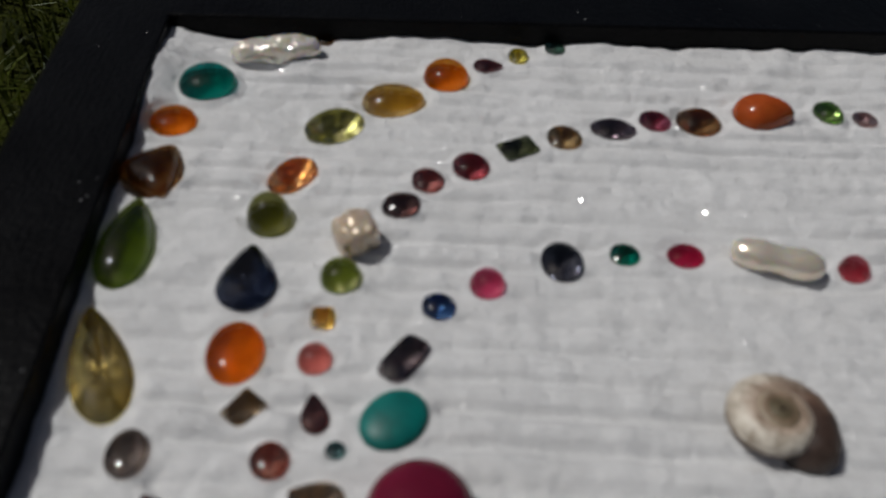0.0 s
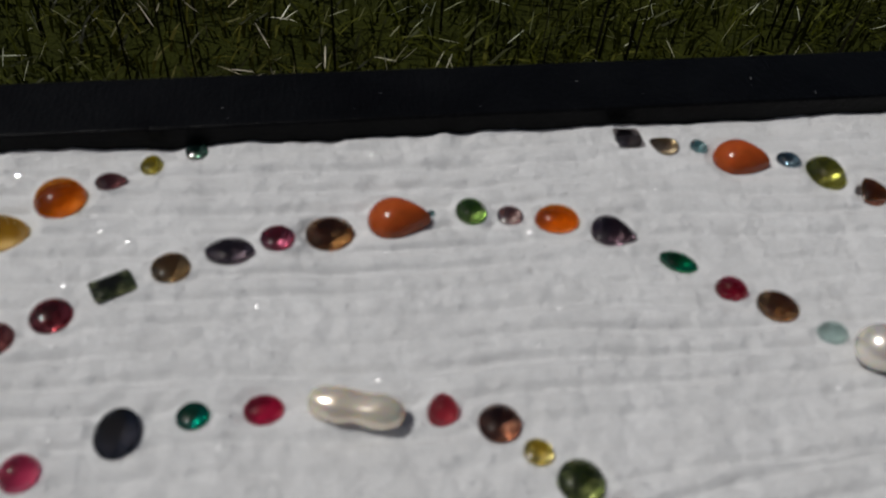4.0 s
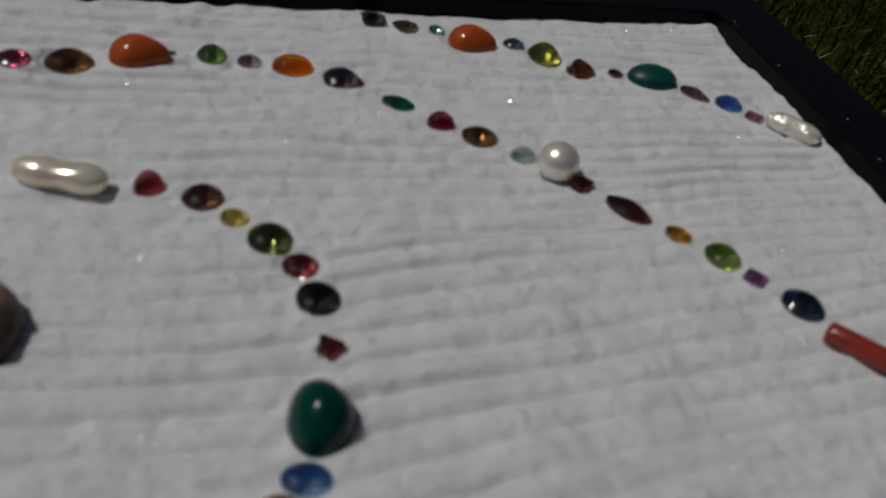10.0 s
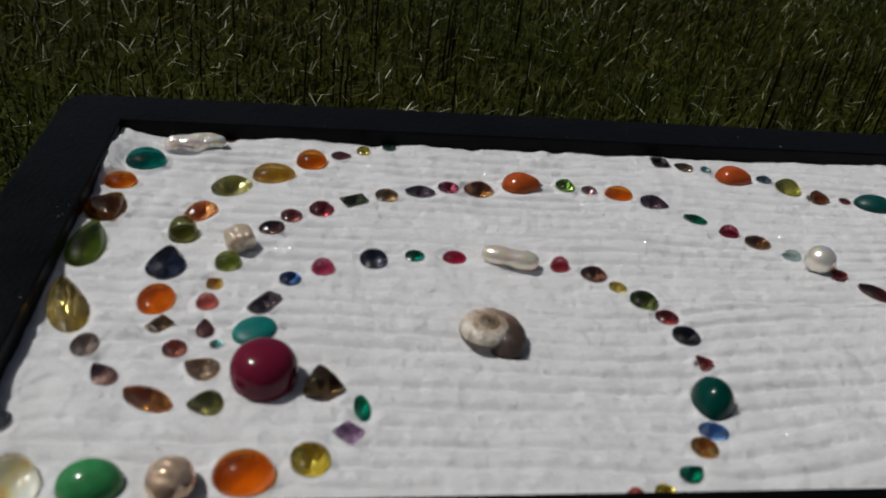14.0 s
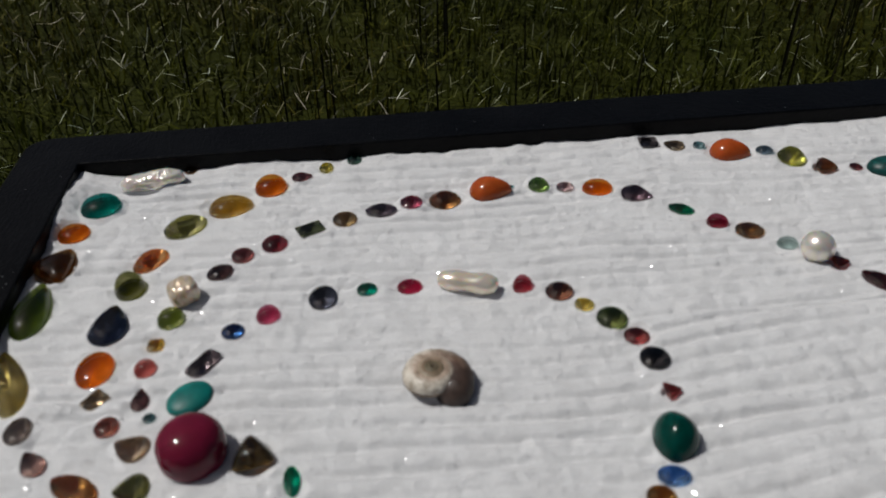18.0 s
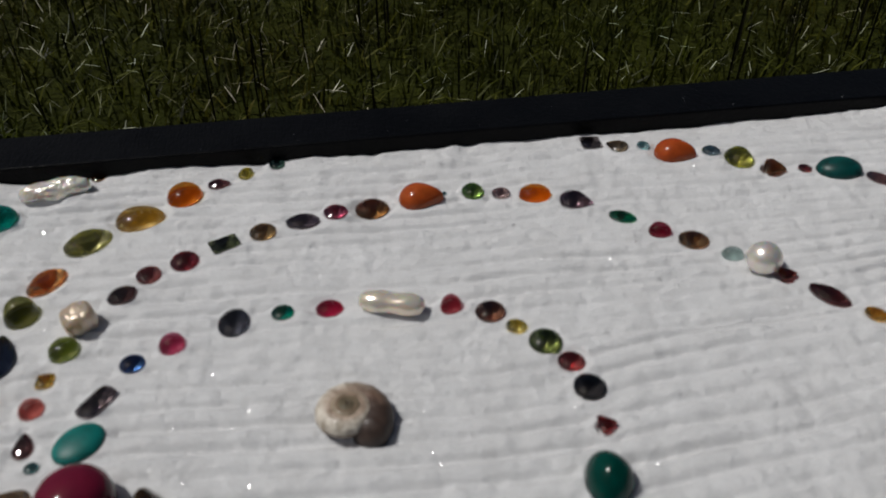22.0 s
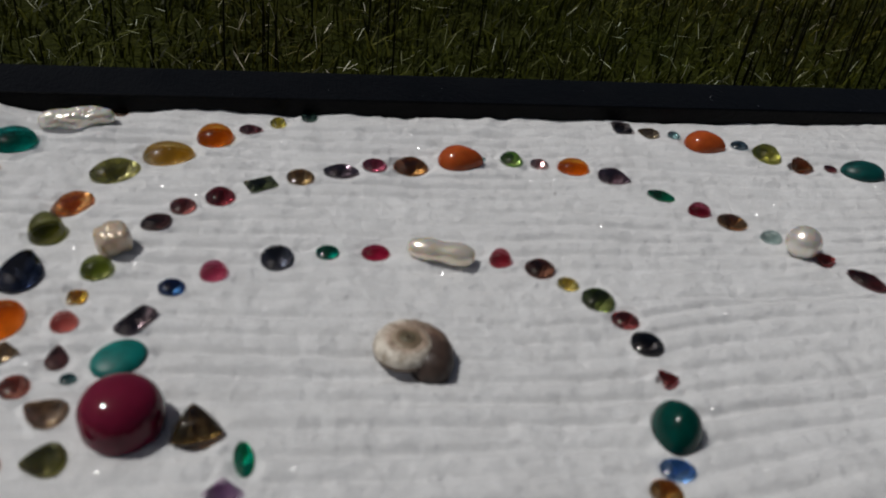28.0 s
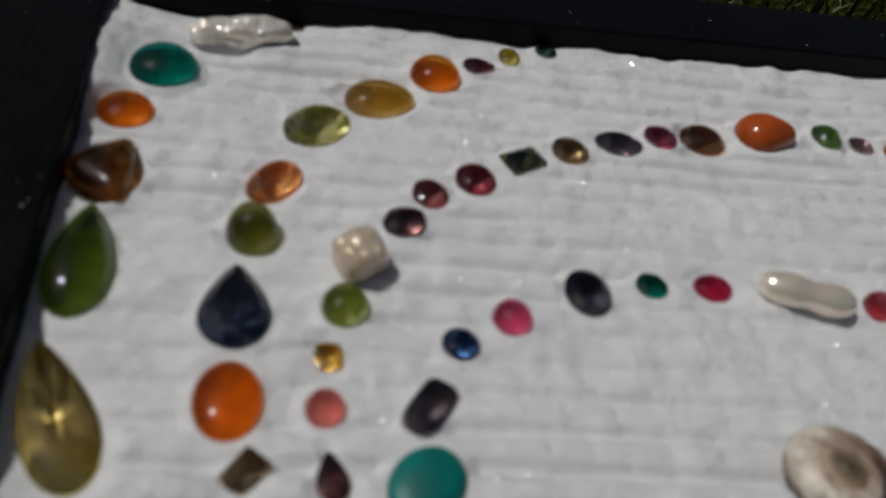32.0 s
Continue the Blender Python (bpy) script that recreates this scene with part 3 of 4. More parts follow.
cut_stone("oval", -0.0536, 0.0357, 6.5, -3, 1.04, (0.38, 0.22, 0.06), "brown faceted oval stone")
cut_stone("marquise", -0.0437, 0.0390, 8.7, -7, 0.75, (0.15, 0.1, 0.13), "dark grey purple marquise-cut stone")
cut_stone("oval", -0.0353, 0.0408, 6.0, -2, 1.02, (0.42, 0.035, 0.09), "ruby red faceted oval stone")
cut_stone("oval", -0.0259, 0.0423, 8.8, -2, 0.95, (0.28, 0.09, 0.012), "dark orange brown faceted oval stone", rise=1.3)
cabochon("pear", -0.0128, 0.0436, 11.9, -6, 0.81, (0.335, 0.064, 0.010), "orange pear-shaped carnelian cabochon", height=.44, cloud=.2)
cut_stone("round", -0.0067, 0.0448, 1.3, -4, 1, (0.1, 0.3, 0.3), "tiny teal stone by the tip of an orange drop")
cut_stone("round", 0.0009, 0.0447, 5.7, -1, 1.2, (0.18, 0.36, 0.04), "green round faceted stone", rise=1.3)
cut_stone("oval", 0.0083, 0.0436, 4.7, -5, 1.04, (0.5, 0.33, 0.32), "small smoky pink faceted oval stone")
cabochon("oval", 0.0170, 0.0414, 8.4, -7, 0.82, (0.83, 0.30, 0.008), "bright orange translucent oval stone", height=.36, clear=.5)
cut_stone("pear", 0.0272, 0.0374, 8.7, -29, 0.95, (0.15, 0.08, 0.11), "dark purple grey pear-shaped faceted stone")
cut_stone("marquise", 0.0371, 0.0291, 7.1, -34, 0.67, (0, 0.25, 0.09), "emerald green marquise-cut stone")
cabochon("egg", 0.0442, 0.0213, 5.6, -25, 0.85, (0.4, 0.04, 0.09), "raspberry pink pear-shaped cabochon", height=.5, clear=.5)
cut_stone("oval", 0.0513, 0.0172, 7.3, -3, 0.96, (0.32, 0.14, 0.03), "dark brown faceted oval stone")
cabochon("oval", 0.0584, 0.0104, 5.2, -6, 0.84, (0.62, 0.72, 0.7), "pale aqua clear oval cabochon beside a white pearl", height=.42, clear=.5)
cut_stone("trillion", 0.0671, 0.0009, 4.5, -7, 1.16, (0.3, 0.03, 0.02), "tiny red three-sided stone behind a white pearl")
cut_stone("marquise", 0.0737, -0.0070, 9.8, -54, 0.56, (0.16, 0.02, 0.02), "very dark garnet marquise-cut stone", rise=1.3)
cut_stone("oval", 0.0806, -0.0143, 5.0, -52, 0.87, (0.75, 0.46, 0.05), "golden yellow faceted oval stone")
cut_stone("round", 0.0867, -0.0203, 6.4, -8, 1.1, (0.38, 0.52, 0.07), "lime green round faceted stone", rise=1.3)
cut_stone("square", 0.0898, -0.0265, 4.0, 40, 0.94, (0.46, 0.2, 0.42), "violet square faceted stone")
cut_stone("oval", 0.0951, -0.0337, 7.6, -49, 0.93, (0.02, 0.05, 0.12), "dark blue faceted oval stone", rise=1.3)
cut_stone("oval", 0.1029, -0.0510, 3.8, -15, 0.8, (0, 0.4, 0.11), "emerald green faceted oval stone beside a coral rod")
cut_stone("cushion", -0.0840, -0.0158, 8.4, 54, 0.56, (0.13, 0.09, 0.10), "grey purple cushion-cut stone")
cabochon("oval", -0.0853, -0.0258, 10.2, 46, 0.82, (0, 0.13, 0.115), "opaque teal green oval cabochon leaning by the red bead", height=.2, rough=.45)
cut_stone("oval", -0.0787, -0.0060, 5.1, 25, 1.01, (0.012, 0.06, 0.24), "deep royal blue faceted oval stone", rise=1.3)
cabochon("oval", -0.0710, -0.0018, 5.4, -4, 1.08, (0.78, 0.2, 0.34), "bright pink round domed stone", height=.4, clear=.5, milk=.6)
cut_stone("oval", -0.0586, 0.0035, 8.5, 90, 0.79, (0.025, 0.028, 0.045), "blackish blue faceted oval stone")
cut_stone("round", -0.0480, 0.0053, 4.8, -4, 0.97, (0, 0.24, 0.13), "emerald green round faceted stone")
cabochon("oval", -0.0376, 0.0056, 6.1, -2, 0.84, (0.58, 0.06, 0.16), "ruby red smooth oval stone", height=.28, clear=.5)
cabochon("egg", -0.0105, 0.0022, 4.8, -22, 1.11, (0.58, 0.13, 0.17), "pink pear-shaped cabochon beside a long pearl", height=.5, clear=.5)
cut_stone("oval", -0.0023, -0.0009, 6.5, -2, 1.04, (0.22, 0.055, 0.022), "dark brown red faceted oval stone", rise=1.2)
cut_stone("oval", 0.0026, -0.0064, 4.5, -45, 0.95, (0.8, 0.66, 0.14), "pale yellow faceted oval stone")
cut_stone("oval", 0.0077, -0.0118, 7.0, -50, 0.98, (0.12, 0.17, 0.02), "dark green faceted oval stone", rise=1.3)
cut_stone("oval", 0.0119, -0.0175, 5.6, -42, 0.96, (0.36, 0.03, 0.03), "dark garnet red faceted oval stone", rise=1.2)
cut_stone("oval", 0.0136, -0.0257, 6.5, -2, 1.07, (0.008, 0.007, 0.008), "black faceted oval stone", rise=1.1)
cut_stone("trillion", 0.0140, -0.0356, 4.0, 1, 1.1, (0.3, 0.03, 0.025), "small dark red three-sided faceted stone")
cabochon("egg", 0.0112, -0.0477, 8.7, -4, 1.22, (0, 0.04, 0.03), "large deep green egg-shaped cabochon", height=.52, gloss=.2, fat=.6)
cut_stone("oval", 0.0083, -0.0558, 6.2, -8, 0.77, (0.2, 0.42, 0.72), "light sapphire blue faceted oval stone", rise=1.3)
cut_stone("oval", 0.0046, -0.0602, 5.5, -13, 0.96, (0.6, 0.3, 0.03), "amber brown faceted oval stone")
cut_stone("pear", -0.0002, -0.0665, 5.7, 31, 0.74, (0, 0.22, 0.08), "emerald green pear-shaped faceted stone")
cut_stone("round", -0.0074, -0.0712, 3.9, -1, 1, (0.7, 0.6, 0.08), "yellow round faceted stone near the front rail")
cabochon("oval", -0.0135, -0.0722, 3.3, -1, 1, (0.22, 0.035, 0.025), "small brick red round cabochon near the front rail", height=.5)
cut_stone("rect", 0.0385, 0.0647, 5.8, -2, 1.07, (0.16, 0.13, 0.13), "grey rectangular step-cut stone by the rail")
cut_stone("pear", 0.0450, 0.0613, 6.2, 142, 0.9, (0.3, 0.22, 0.12), "brown grey pear-shaped faceted stone")
cut_stone("round", 0.0526, 0.0605, 3.4, -2, 1.19, (0.28, 0.5, 0.52), "tiny aqua blue round faceted stone")
cabochon("pear", 0.0605, 0.0560, 11.7, -20, 0.82, (0.335, 0.062, 0.010), "large orange carnelian pear-shaped cabochon", height=.44, cloud=.2)
cut_stone("oval", 0.0701, 0.0543, 4.9, -29, 0.9, (0.14, 0.24, 0.30), "small grey blue faceted oval stone", rise=1.4)
cut_stone("round", 0.0767, 0.0502, 7.7, -3, 1.27, (0.36, 0.36, 0.02), "olive green round faceted stone", rise=1.4)
cut_stone("trillion", 0.0830, 0.0429, 6.5, -30, 1.1, (0.26, 0.08, 0.012), "dark orange brown three-sided faceted stone", rise=1.3)
cut_stone("round", 0.0913, 0.0412, 3.5, -4, 1.04, (0.3, 0.05, 0.05), "tiny dark red round stone")
cabochon("oval", 0.1001, 0.0394, 12.1, -6, 0.76, (0, 0.05, 0.045), "large dark teal oval cabochon", height=.34, rough=.4)
cut_stone("pear", 0.1092, 0.0340, 7.9, -61, 0.62, (0.34, 0.19, 0.19), "smoky pink pear-shaped faceted stone")
cut_stone("oval", 0.1156, 0.0294, 6.5, -8, 0.96, (0.16, 0.34, 0.78), "bright blue faceted oval stone", rise=1.3)
cut_stone("square", 0.1197, 0.0244, 3.8, 40, 1.05, (0.6, 0.35, 0.5), "tiny violet pink square stone")
cut_stone("oval", 0.1359, 0.0097, 4.7, -6, 0.81, (0.24, 0.04, 0.03), "small dark red oval stone against the rail")


build_sand()


# ---- pearls ----
WHITE_PEARL = pearl_material("white_pearl", (0.86, 0.81, 0.74), 0.25, 0.0, 0.6)
BLOCK_PEARL = pearl_material("pinkish_pearl", (0.58, 0.48, 0.37), 0.3, 0.55, 0.3)
CREAM_PEARL = pearl_material("cream_pearl", (0.90, 0.80, 0.68), 0.2, 0.0, 0.55)
WRINKLED_PEARL = pearl_material("wrinkled_pearl", (0.82, 0.78, 0.71), 0.16, 1.0, 0.4)
GOLD_PEARL = pearl_material("gold_pearl", (0.76, 0.56, 0.40), 0.28, 0.0, 0.65)


def pearl_mesh(length, width, height, material, waist=0.0, lumps=0.0, seed=0.0, boxy=2.0, blunt=2.0):
    """A pearl as a lathed body along x, with rounded or blunt ends, optionally waisted, lumpy or blocky."""
    nu, nv = 48, 34
    verts, faces = [], []
    for j in range(nv + 1):
        a = math.pi * j / nv
        ca, sa = math.cos(a), math.sin(a)
        px, pr = -math.copysign(abs(ca) ** (2 / blunt), ca), max(0.0, sa) ** (2 / blunt)
        for i in range(nu):
            b = 2 * math.pi * i / nu
            q = Vector((px, pr * math.cos(b), pr * math.sin(b)))
            if boxy > 2:
                q = q / max(1e-6, (abs(q.x) ** boxy + abs(q.y) ** boxy + abs(q.z) ** boxy) ** (1 / boxy))
            r = 1 - waist * math.exp(-(q.x - 0.08) ** 2 / 0.12)
            r *= 1 + lumps * noise.noise(Vector((q.x * 2.6 + seed, q.y * 1.7, q.z * 1.7)))
            verts.append((q.x * length / 2 * (1 + lumps * 0.3 * noise.noise(Vector((seed, q.y, q.z)))), q.y * r * width / 2, q.z * r * height / 2))
    for j in range(nv):
        for i in range(nu):
            k = (i + 1) % nu
            faces.append((j * nu + i, j * nu + k, (j + 1) * nu + k, (j + 1) * nu + i))
    return mesh_from("pearl", verts, faces, material, smooth=True)


def pearl(x, y, turn, size, material, label, tip=(0, 0), sink=0.0008, **shape):
    l, w, h = (s * 0.001 for s in size)
    me = pearl_mesh(l, w, h, material, **shape)
    return set_stone("pearl", me, x, y, turn, h / 2 - sink, label, "pearl", tip)


pearl(-0.1099, 0.0622, 11, (18.0, 6.2, 5.2), WRINKLED_PEARL, "long wrinkled silvery white baroque pearl by the rail", lumps=0.26, seed=3.0, blunt=2.9)
pearl(-0.0959, -0.0681, 60, (9.0, 8.2, 7.4), GOLD_PEARL, "golden pink teardrop baroque pearl", lumps=0.16, seed=8.0)
pearl(-0.0916, 0.0072, 23, (7.2, 6.6, 6.0), BLOCK_PEARL, "blocky cream white baroque pearl", boxy=3.2, lumps=0.12, seed=1.0, tip=(6, -8))
pearl(0.0631, 0.0048, -6, (8.2, 8.2, 7.8), WHITE_PEARL, "round glossy white pearl", sink=0.001)
pearl(-0.0237, 0.0031, -17, (14.8, 6.0, 5.2), CREAM_PEARL, "long peanut-shaped cream white pearl", waist=0.14, lumps=0.08, seed=2.0, blunt=2.9)
pearl(0.1259, 0.0182, -47, (12.6, 5.2, 4.6), WRINKLED_PEARL, "oblong silvery white baroque pearl by the rail", lumps=0.12, seed=5.0, blunt=2.6)


def build_bead(x, y, width):
    """A thick round bead: a broad dome over a nearly straight band and a rounded foot."""
    r = width / 2
    prof = []
    for k in range(25):
        u = -0.72 + 1.70 * k / 24
        prof.append(((1 - abs(u) ** 2.6) ** (1 / 2.3), 0.50 + (0.92 if u > 0 else 0.76) * u))
    count = 64
    ring = [(math.cos(2 * math.pi * i / count), math.sin(2 * math.pi * i / count)) for i in range(count)]
    cut = 12
    stone = jelly_material((0.118, 0.0066, 0.023), 0.006, 0.10, 0.08, 0.25)
    ob = set_stone("bead", None, x, y, 20, -0.0013, "large glossy raspberry red round bead", "gemstone")
    dome = [(d * r * cx, d * r * sy, z * r) for d, z in prof[cut:] for cx, sy in ring]
    faces = rings_to_faces(count, len(prof) - cut, False, False)
    lo = (len(prof) - cut - 1) * count
    dome.append((0, 0, 1.42 * r))
    faces += [(lo + i, lo + (i + 1) % count, len(dome) - 1) for i in range(count)]
    part("dome", mesh_from("dome", dome, faces, stone, smooth=True), ob)
    band = [(d * r * cx, d * r * sy, z * r) for d, z in prof[:cut + 1] for cx, sy in ring]
    part("band", mesh_from("band", band, rings_to_faces(count, cut + 1, True, False), stone, smooth=True), ob)
    return ob


build_bead(-0.0822, -0.0406, 0.0136)


def build_rod(x, y, turn, length, width):
    verts, faces = [], []
    count, rows = 20, [(-1.0, 0.55), (-0.96, 0.86), (-0.88, 1.0), (0.88, 1.0), (0.96, 0.86), (1.0, 0.55)]
    for u, s in rows:
        verts += [(u * length / 2, s * width / 2 * math.cos(2 * math.pi * i / count), s * width / 2 * math.sin(2 * math.pi * i / count)) for i in range(count)]
    faces = rings_to_faces(count, len(rows))
    me = mesh_from("coral_rod", verts, faces, jelly_material((0.26, 0.032, 0.02), 0.0015, 0.35, 0.16, 0.5), smooth=True)
    return set_stone("coral_rod", me, x, y, turn, width * 0.38, "short orange red coral rod lying on the sand", "coral")


build_rod(0.0983, -0.0447, -46, 0.0114, 0.0040)


# ---- the snail shell ----
def shell_material():
    """Colour that follows the growth of the shell: u runs along the coil from the tip, v round the tube."""
    m, n, l, p = node_mat("snail_shell")
    c = object_coords(n)
    uv = n.new("ShaderNodeTexCoord").outputs["UV"]
    sep = n.new("ShaderNodeSeparateXYZ")
    l.new(uv, sep.inputs[0])
    fine = add_noise(n, l, 480, 5, 0.65, c)
    patch = add_noise(n, l, 330, 4, 0.6, c)
    blur = n.new("ShaderNodeMath")
    blur.operation = "MULTIPLY_ADD"
    l.new(patch.outputs[0], blur.inputs[0])
    blur.inputs[1].default_value = 0.05
    l.new(sep.outputs["X"], blur.inputs[2])
    # the coil's last stretch is mottled brown and carries that side's shade too
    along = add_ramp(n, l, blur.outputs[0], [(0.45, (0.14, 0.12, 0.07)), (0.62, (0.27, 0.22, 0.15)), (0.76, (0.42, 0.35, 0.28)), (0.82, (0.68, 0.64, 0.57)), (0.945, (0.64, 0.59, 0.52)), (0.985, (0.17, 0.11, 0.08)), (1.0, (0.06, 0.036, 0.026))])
    # a brownish pink band darkening into the seam, a pale one on the shoulder
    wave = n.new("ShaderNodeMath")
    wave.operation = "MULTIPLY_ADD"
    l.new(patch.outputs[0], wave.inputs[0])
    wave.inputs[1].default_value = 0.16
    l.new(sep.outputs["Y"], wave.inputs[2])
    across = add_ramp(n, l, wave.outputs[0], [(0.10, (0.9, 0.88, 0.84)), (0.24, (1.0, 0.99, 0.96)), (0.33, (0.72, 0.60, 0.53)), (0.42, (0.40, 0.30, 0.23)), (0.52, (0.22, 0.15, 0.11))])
    # growth lines
    lines = n.new("ShaderNodeTexWave")
    lines.inputs["Scale"].default_value, lines.inputs["Distortion"].default_value = 28.0, 3.0
    l.new(uv, lines.inputs["Vector"])
    stripe = add_ramp(n, l, lines.outputs[1], [(0.1, (0.84, 0.80, 0.76)), (0.7, (1, 1, 1))])
    spots = add_ramp(n, l, fine.outputs[0], [(0.38, (0.44, 0.39, 0.34)), (0.56, (1, 1, 1))])
    colour = along.outputs[0]
    for other, share in ((across, 0.95), (stripe, 0.45), (spots, 0.75)):
        mx = n.new("ShaderNodeMix")
        mx.data_type, mx.blend_type = "RGBA", "MULTIPLY"
        mx.inputs[0].default_value = share
        l.new(colour, mx.inputs[6])
        l.new(other.outputs[0], mx.inputs[7])
        colour = mx.outputs[2]
    l.new(colour, p.inputs["Base Color"])
    p.inputs["Roughness"].default_value = 0.6
    p.inputs["Coat Weight"].default_value = 0.1
    p.inputs["Coat Roughness"].default_value = 0.18
    add_bump(n, l, fine.outputs[0], 0.5, 0.0004, p)
    return m


def build_shell(x, y, turn, size):
    """A low snail shell: a tube that widens as it coils down from a blunt tip, deep seams between the whorls, and a rounded mouth."""
    turns, steps, count, grow = 4.5, 220, 32, 1.78
    verts, faces, uvs = [], [], []
    mat = shell_material()
    for k in range(steps + 1):
        a = -2 * math.pi * turns * (1 - k / steps)
        s = math.exp(a / (2 * math.pi) * math.log(grow))
        lead = Vector((math.cos(a), -math.sin(a), 0))
        mid = lead * (0.60 * s) + Vector((0, 0, 0.36 + 0.58 * (1 - s)))
        rib = 1 + 0.022 * math.sin(a * 15) + 0.02 * noise.noise(Vector((k * 0.11, 1, 2)))
        for i in range(count):
            b = 2 * math.pi * i / count
            q = mid + lead * (0.43 * s * rib * math.cos(b)) + Vector((0, 0, 0.46 * s * rib * math.sin(b)))
            verts.append(tuple(q * size))
            uvs.append((k / steps, i / count))
    for k in range(steps):
        for i in range(count):
            j = (i + 1) % count
            faces.append((k * count + j, (k + 1) * count + j, (k + 1) * count + i, k * count + i))
    faces.append(tuple(reversed(range(count))))
    ob = new("snail_shell")
    ob.matrix_world = pose(x, y, sand_rise(x, y) - 0.0013, 0, 0, turn) @ Matrix.Diagonal((1, 1, 0.9, 1))

    def coil(name, verts, faces, uvs, label=""):
        me = mesh_from(name, verts, faces, mat, smooth=True)
        layer = me.uv_layers.new(name="coil")
        for loop in me.loops:
            layer.data[loop.index].uv = uvs[loop.vertex_index]
        part(name, me, ob, label)

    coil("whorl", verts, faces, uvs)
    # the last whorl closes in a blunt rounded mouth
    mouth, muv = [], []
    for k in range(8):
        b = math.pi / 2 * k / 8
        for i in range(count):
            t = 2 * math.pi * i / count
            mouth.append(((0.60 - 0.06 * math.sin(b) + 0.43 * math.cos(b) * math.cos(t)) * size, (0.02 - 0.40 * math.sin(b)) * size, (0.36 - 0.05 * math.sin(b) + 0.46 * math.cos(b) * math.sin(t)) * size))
            # takes the coil's end colour: brown with shade painted in
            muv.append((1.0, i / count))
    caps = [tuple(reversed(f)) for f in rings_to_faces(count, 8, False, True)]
    coil("mouth", mouth, caps, muv, "mouth of the shell, brown with shade put into its colour")
    return tagged(ob, "cream and brown coiled snail shell resting on the sand", "shell")


build_shell(-0.0343, -0.0275, -42, 0.0089)


# ---- glinting grains in the sand and dust on the rails ----
def glint_material(name, rough):
    m, _, _, p = node_mat(name)
    p.inputs["Base Color"].default_value = (0.75, 0.75, 0.74, 1)
    p.inputs["Specular IOR Level"].default_value = 1.0
    p.inputs["Coat Weight"].default_value = 1.0
    p.inputs["Roughness"].default_value = rough
    p.inputs["Coat Roughness"].default_value = rough
    return m


def build_flakes(name, count, rough, sizes, seed, label):
    rng = random.Random(seed)
    verts, faces = [], []
    pits = np.array([(p[0], p[1], 1.1 * max(p[3], p[4])) for p in PITS])
    for _ in range(count):
        x, y = rng.uniform(XL + 0.001, XR - 0.001), rng.uniform(YF + 0.001, YB - 0.001)
        s = rng.uniform(*sizes)
        turn = Euler((rng.gauss(0, 0.45), rng.gauss(0, 0.45), rng.uniform(0, 6.3)))
        if np.any((pits[:, 0] - x) ** 2 + (pits[:, 1] - y) ** 2 < pits[:, 2] ** 2):
            continue
        m = Matrix.Translation((x, y, sand_rise(x, y) + 0.00012)) @ turn.to_matrix().to_4x4()
        k = len(verts)
        n = 5
        verts += [tuple(m @ Vector((s * math.cos(2 * math.pi * i / n), s * math.sin(2 * math.pi * i / n), 0))) for i in range(n)]
        verts.append(tuple(m @ Vector((0, 0, -s * 0.8))))
        faces.append(tuple(range(k, k + n)))
        faces += [(k + (i + 1) % n, k + i, k + n) for i in range(n)]
    ob = new(name, mesh_from(name, verts, faces, glint_material("quartz_flake", rough)))
    return tagged(ob, label, "grains", kind="stuff")


build_flakes("quartz_grains", 12000, 0.2, (0.00006, 0.00015), 5, "scattered glinting quartz grains lying on the white sand")
build_flakes("quartz_flakes", 9000, 0.1, (0.00008, 0.00018), 6, "brighter flat quartz flakes lying on the white sand")


def build_rail_grains():
    """Stray grains of sand on the tray's rails, thickest along the inner edge."""
    rng = random.Random(17)
    verts, faces = [], []
    for _ in range(70):
        off = min(RAIL * 0.95, rng.expovariate(1 / 0.003))
        side = rng.randrange(4)
        if side < 2:
            x, y = rng.uniform(XL, XR), (YB + off if side else YF - off)
        else:
            x, y = (XR + off if side == 2 else XL - off), rng.uniform(YF, YB)
        s = rng.uniform(0.00007, 0.00018)
        m = Matrix.Translation((x, y, TOP - (0.0004 if off < 0.0012 else 0.0) + s * 0.3)) @ Euler((rng.uniform(0, 6), rng.uniform(0, 6), 0)).to_matrix().to_4x4()
        k = len(verts)
        verts += [tuple(m @ Vector(p)) for p in ((s, 0, 0), (-s, 0, 0), (0, s, 0), (0, -s, 0), (0, 0, s), (0, 0, -s))]
        faces += [(k + a, k + b, k + c) for a, b, c in ((0, 2, 4), (2, 1, 4), (1, 3, 4), (3, 0, 4), (2, 0, 5), (1, 2, 5), (3, 1, 5), (0, 3, 5))]
    ob = new("sand_grains", mesh_from("sand_grains", verts, faces, SAND))
    return tagged(ob, "stray white sand grains on the black rails", "grains", kind="stuff")


build_rail_grains()


# ---- the lawn ----
LAWN = -0.040


def build_ground():
    rings = [0.0, 0.4, 0.9, 2, 6, 20, 80, 400, 2000]
    verts, faces = [(0, 0, LAWN)], []
    seg = 48
    for r in rings[1:]:
        verts += [(r * math.cos(2 * math.pi * i / seg), r * math.sin(2 * math.pi * i / seg), LAWN) for i in range(seg)]
    faces += [(0, 1 + i, 1 + (i + 1) % seg) for i in range(seg)]
    for k in range(len(rings) - 2):
        a, b = 1 + k * seg, 1 + (k + 1) * seg
        faces += [(a + i, b + i, b + (i + 1) % seg, a + (i + 1) % seg) for i in range(seg)]
    ob = new("ground", mesh_from("ground", verts, faces, SOIL))
    return tagged(ob, "dark green lawn ground under the grass", "ground", kind="structure")


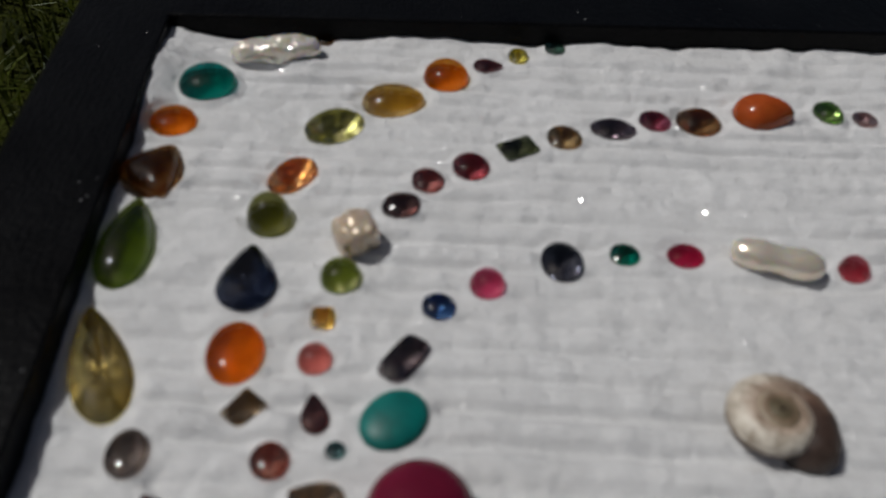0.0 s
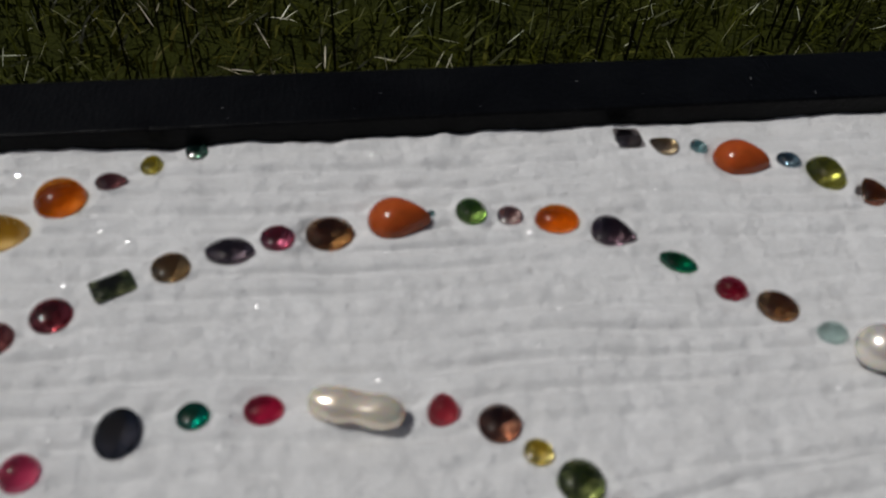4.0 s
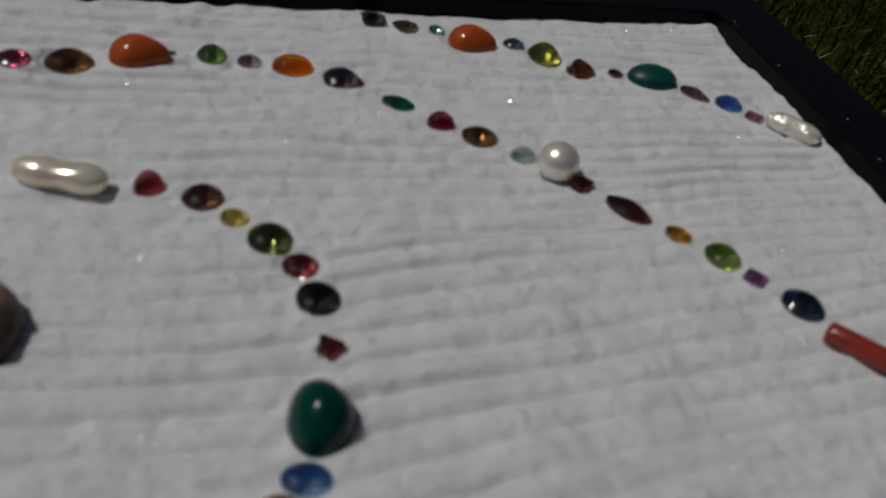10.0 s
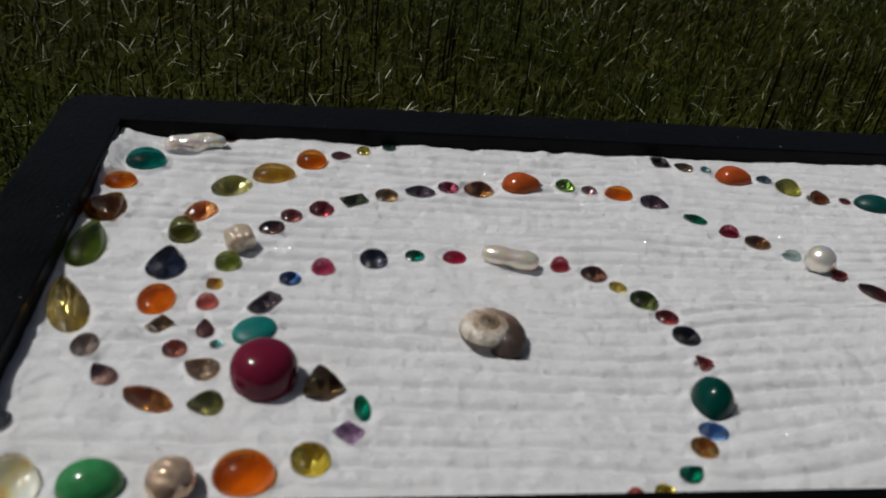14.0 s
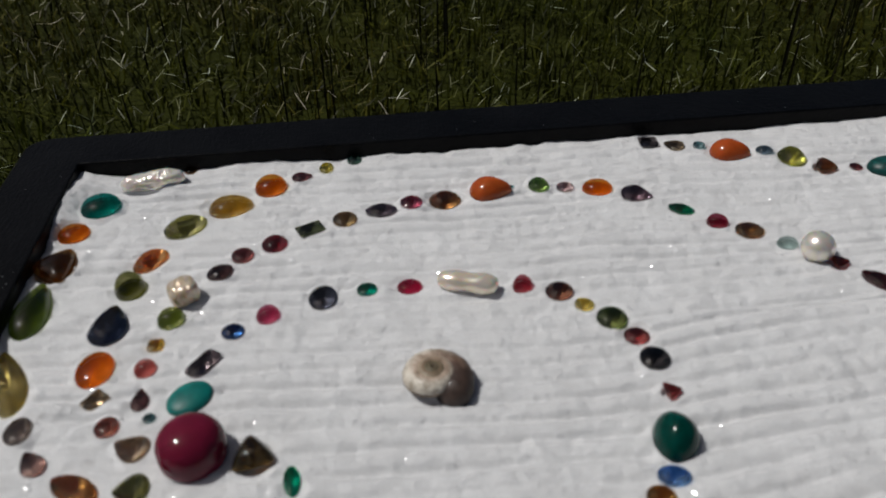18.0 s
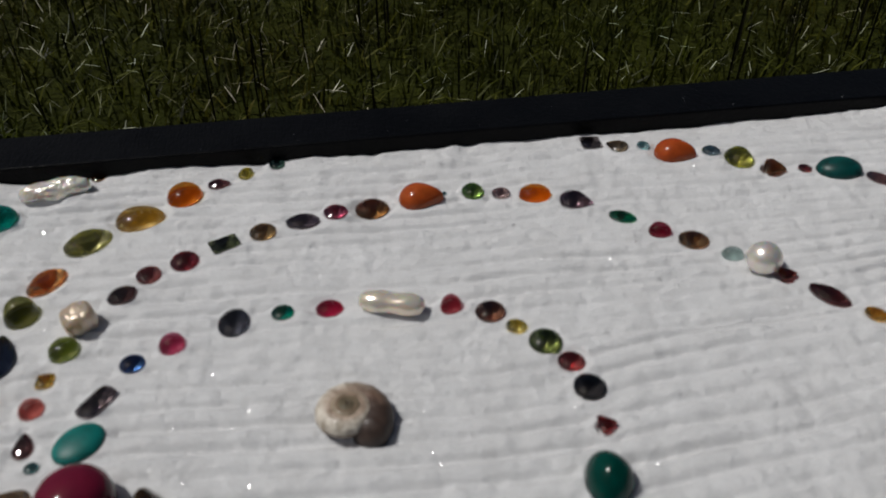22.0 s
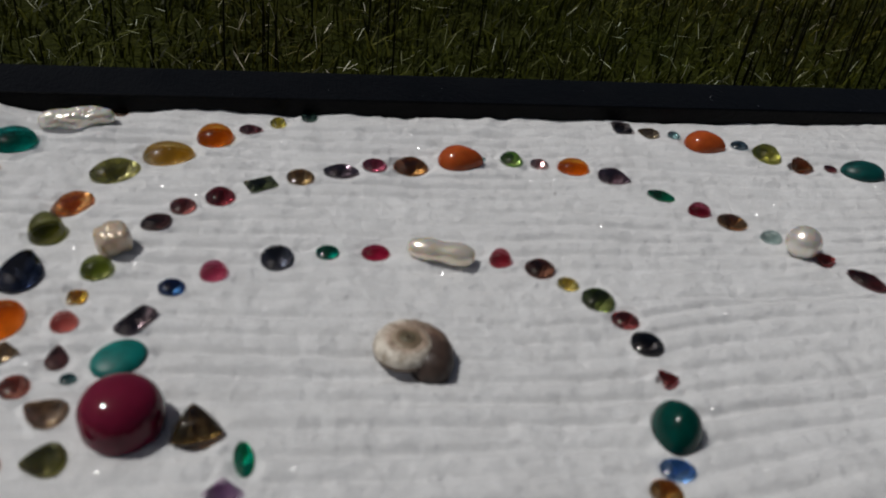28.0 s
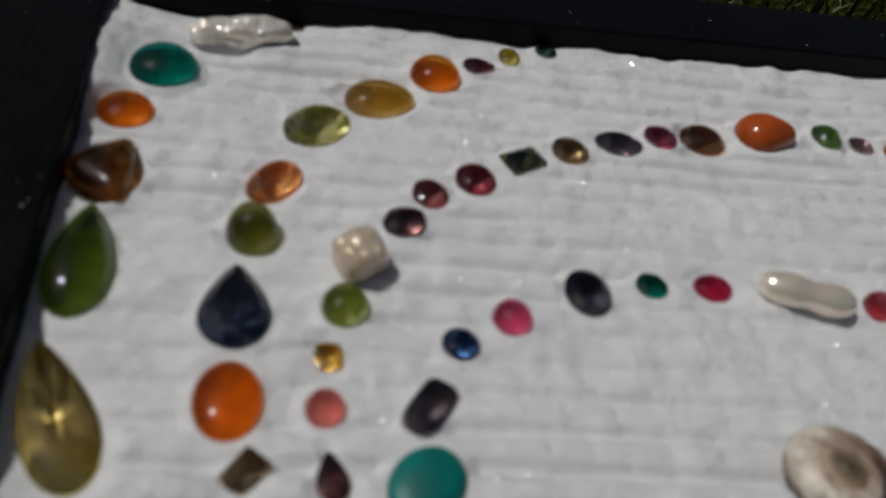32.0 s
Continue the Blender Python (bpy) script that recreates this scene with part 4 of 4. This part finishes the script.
def build_grass(name, count, width, length, material, label, seed, lean=0.9, box=(-1.1, 1.3, -0.8, 1.5), upright=False, straight=False):
    rng = random.Random(seed)
    verts, faces = [], []
    ox, oy = IX + RAIL + 0.008, IY + RAIL + 0.008
    while count:
        x, y = rng.uniform(box[0], box[1]), rng.uniform(box[2], box[3])
        far = max(0.0, math.hypot(x - 0.1, y - 0.35) - 0.55)
        if (abs(x) < ox and abs(y) < oy) or rng.random() > math.exp(-far * 4.0):
            continue
        count -= 1
        clump = noise.noise(Vector((x * 9, y * 9, seed)))
        l = length * rng.uniform(0.5, 1.15) * (1 + 0.35 * clump)
        w = width * rng.uniform(0.6, 1.2)
        a = rng.uniform(0, 2 * math.pi)
        out = lean * rng.uniform(0.15, 1.0) * (0.12 if upright else 1.0)
        d = Vector((math.cos(a), math.sin(a), 0))
        near = max(abs(x) - ox, abs(y) - oy)
        if near < l:
            # beside the tray blades lean away from it
            away = Vector((math.copysign(1, x) if abs(x) > ox else 0.0, math.copysign(1, y) if abs(y) > oy else 0.0, 0))
            if d.dot(away) < 0:
                d = d - 2 * d.dot(away) / max(away.length_squared, 1) * away
        tw = rng.uniform(0, math.pi)
        side = Vector((math.cos(tw), math.sin(tw), 0)) * 0.6 + d.cross(Vector((0, 0, 1))) * 0.8
        side.normalize()
        k = len(verts)
        if straight:
            # a stiff pale blade caught in the grass at any slant
            tilt = rng.uniform(0.05, 1.3)
            base = Vector((x, y, LAWN + rng.uniform(0.003, 0.012)))
            way = d * math.cos(tilt) + Vector((0, 0, math.sin(tilt)))
            for s, ww in ((0.0, 0.5), (0.35, 1.0), (0.75, 0.8)):
                verts += [tuple(base + way * l * s - side * w * ww / 2), tuple(base + way * l * s + side * w * ww / 2)]
            verts.append(tuple(base + way * l + Vector((0, 0, -0.04 * l))))
            faces += [(k, k + 1, k + 3, k + 2), (k + 2, k + 3, k + 5, k + 4), (k + 4, k + 5, k + 6)]
            continue
        for s, ww in ((0.0, 0.8), (0.4, 1.0), (0.75, 0.75)):
            c = Vector((x, y, LAWN)) + d * (l * out * s * s) + Vector((0, 0, l * (s - 0.5 * out * s * s)))
            verts += [tuple(c - side * w * ww / 2), tuple(c + side * w * ww / 2)]
        c = Vector((x, y, LAWN)) + d * (l * out) + Vector((0, 0, max(0.1 * l, l * (1 - 0.5 * out))))
        verts.append(tuple(c))
        faces += [(k, k + 1, k + 3, k + 2), (k + 2, k + 3, k + 5, k + 4), (k + 4, k + 5, k + 6)]
    ob = new(name, mesh_from(name, verts, faces, material))
    return tagged(ob, label, "grass", kind="stuff")


GREEN = grass_material("grass_blade", [(0.0, (0.012, 0.014, 0.002)), (0.55, (0.033, 0.037, 0.003)), (0.85, (0.062, 0.068, 0.006)), (1.0, (0.10, 0.10, 0.02))], 0.5)
# dry blades; the near-white end stands in for sun glints on the grass
STRAW_GLINT = grass_material("dry_glint_grass", [(0.0, (0.08, 0.085, 0.025)), (0.5, (0.22, 0.22, 0.12)), (0.75, (0.55, 0.55, 0.42)), (1.0, (0.95, 0.95, 0.85))], 0.3)
STALK = grass_material("grass_stalk", [(0.0, (0.004, 0.004, 0.002)), (1.0, (0.012, 0.011, 0.005))], 0.7)

build_ground()
build_grass("grass", 125000, 0.0011, 0.017, GREEN, "dense dark green lawn grass in sunlight", 3, 1.2)
build_grass("dry_glint_grass", 26000, 0.00042, 0.009, STRAW_GLINT, "pale dry blades and near-white blades painted as sun glints, scattered through the lawn", 9, 1.0, straight=True)
build_grass("grass_stalks", 1900, 0.0010, 0.048, STALK, "thin dark upright stalks in the lawn", 21, 0.5, box=(-1.1, 0.22, -0.8, 1.5), upright=True)
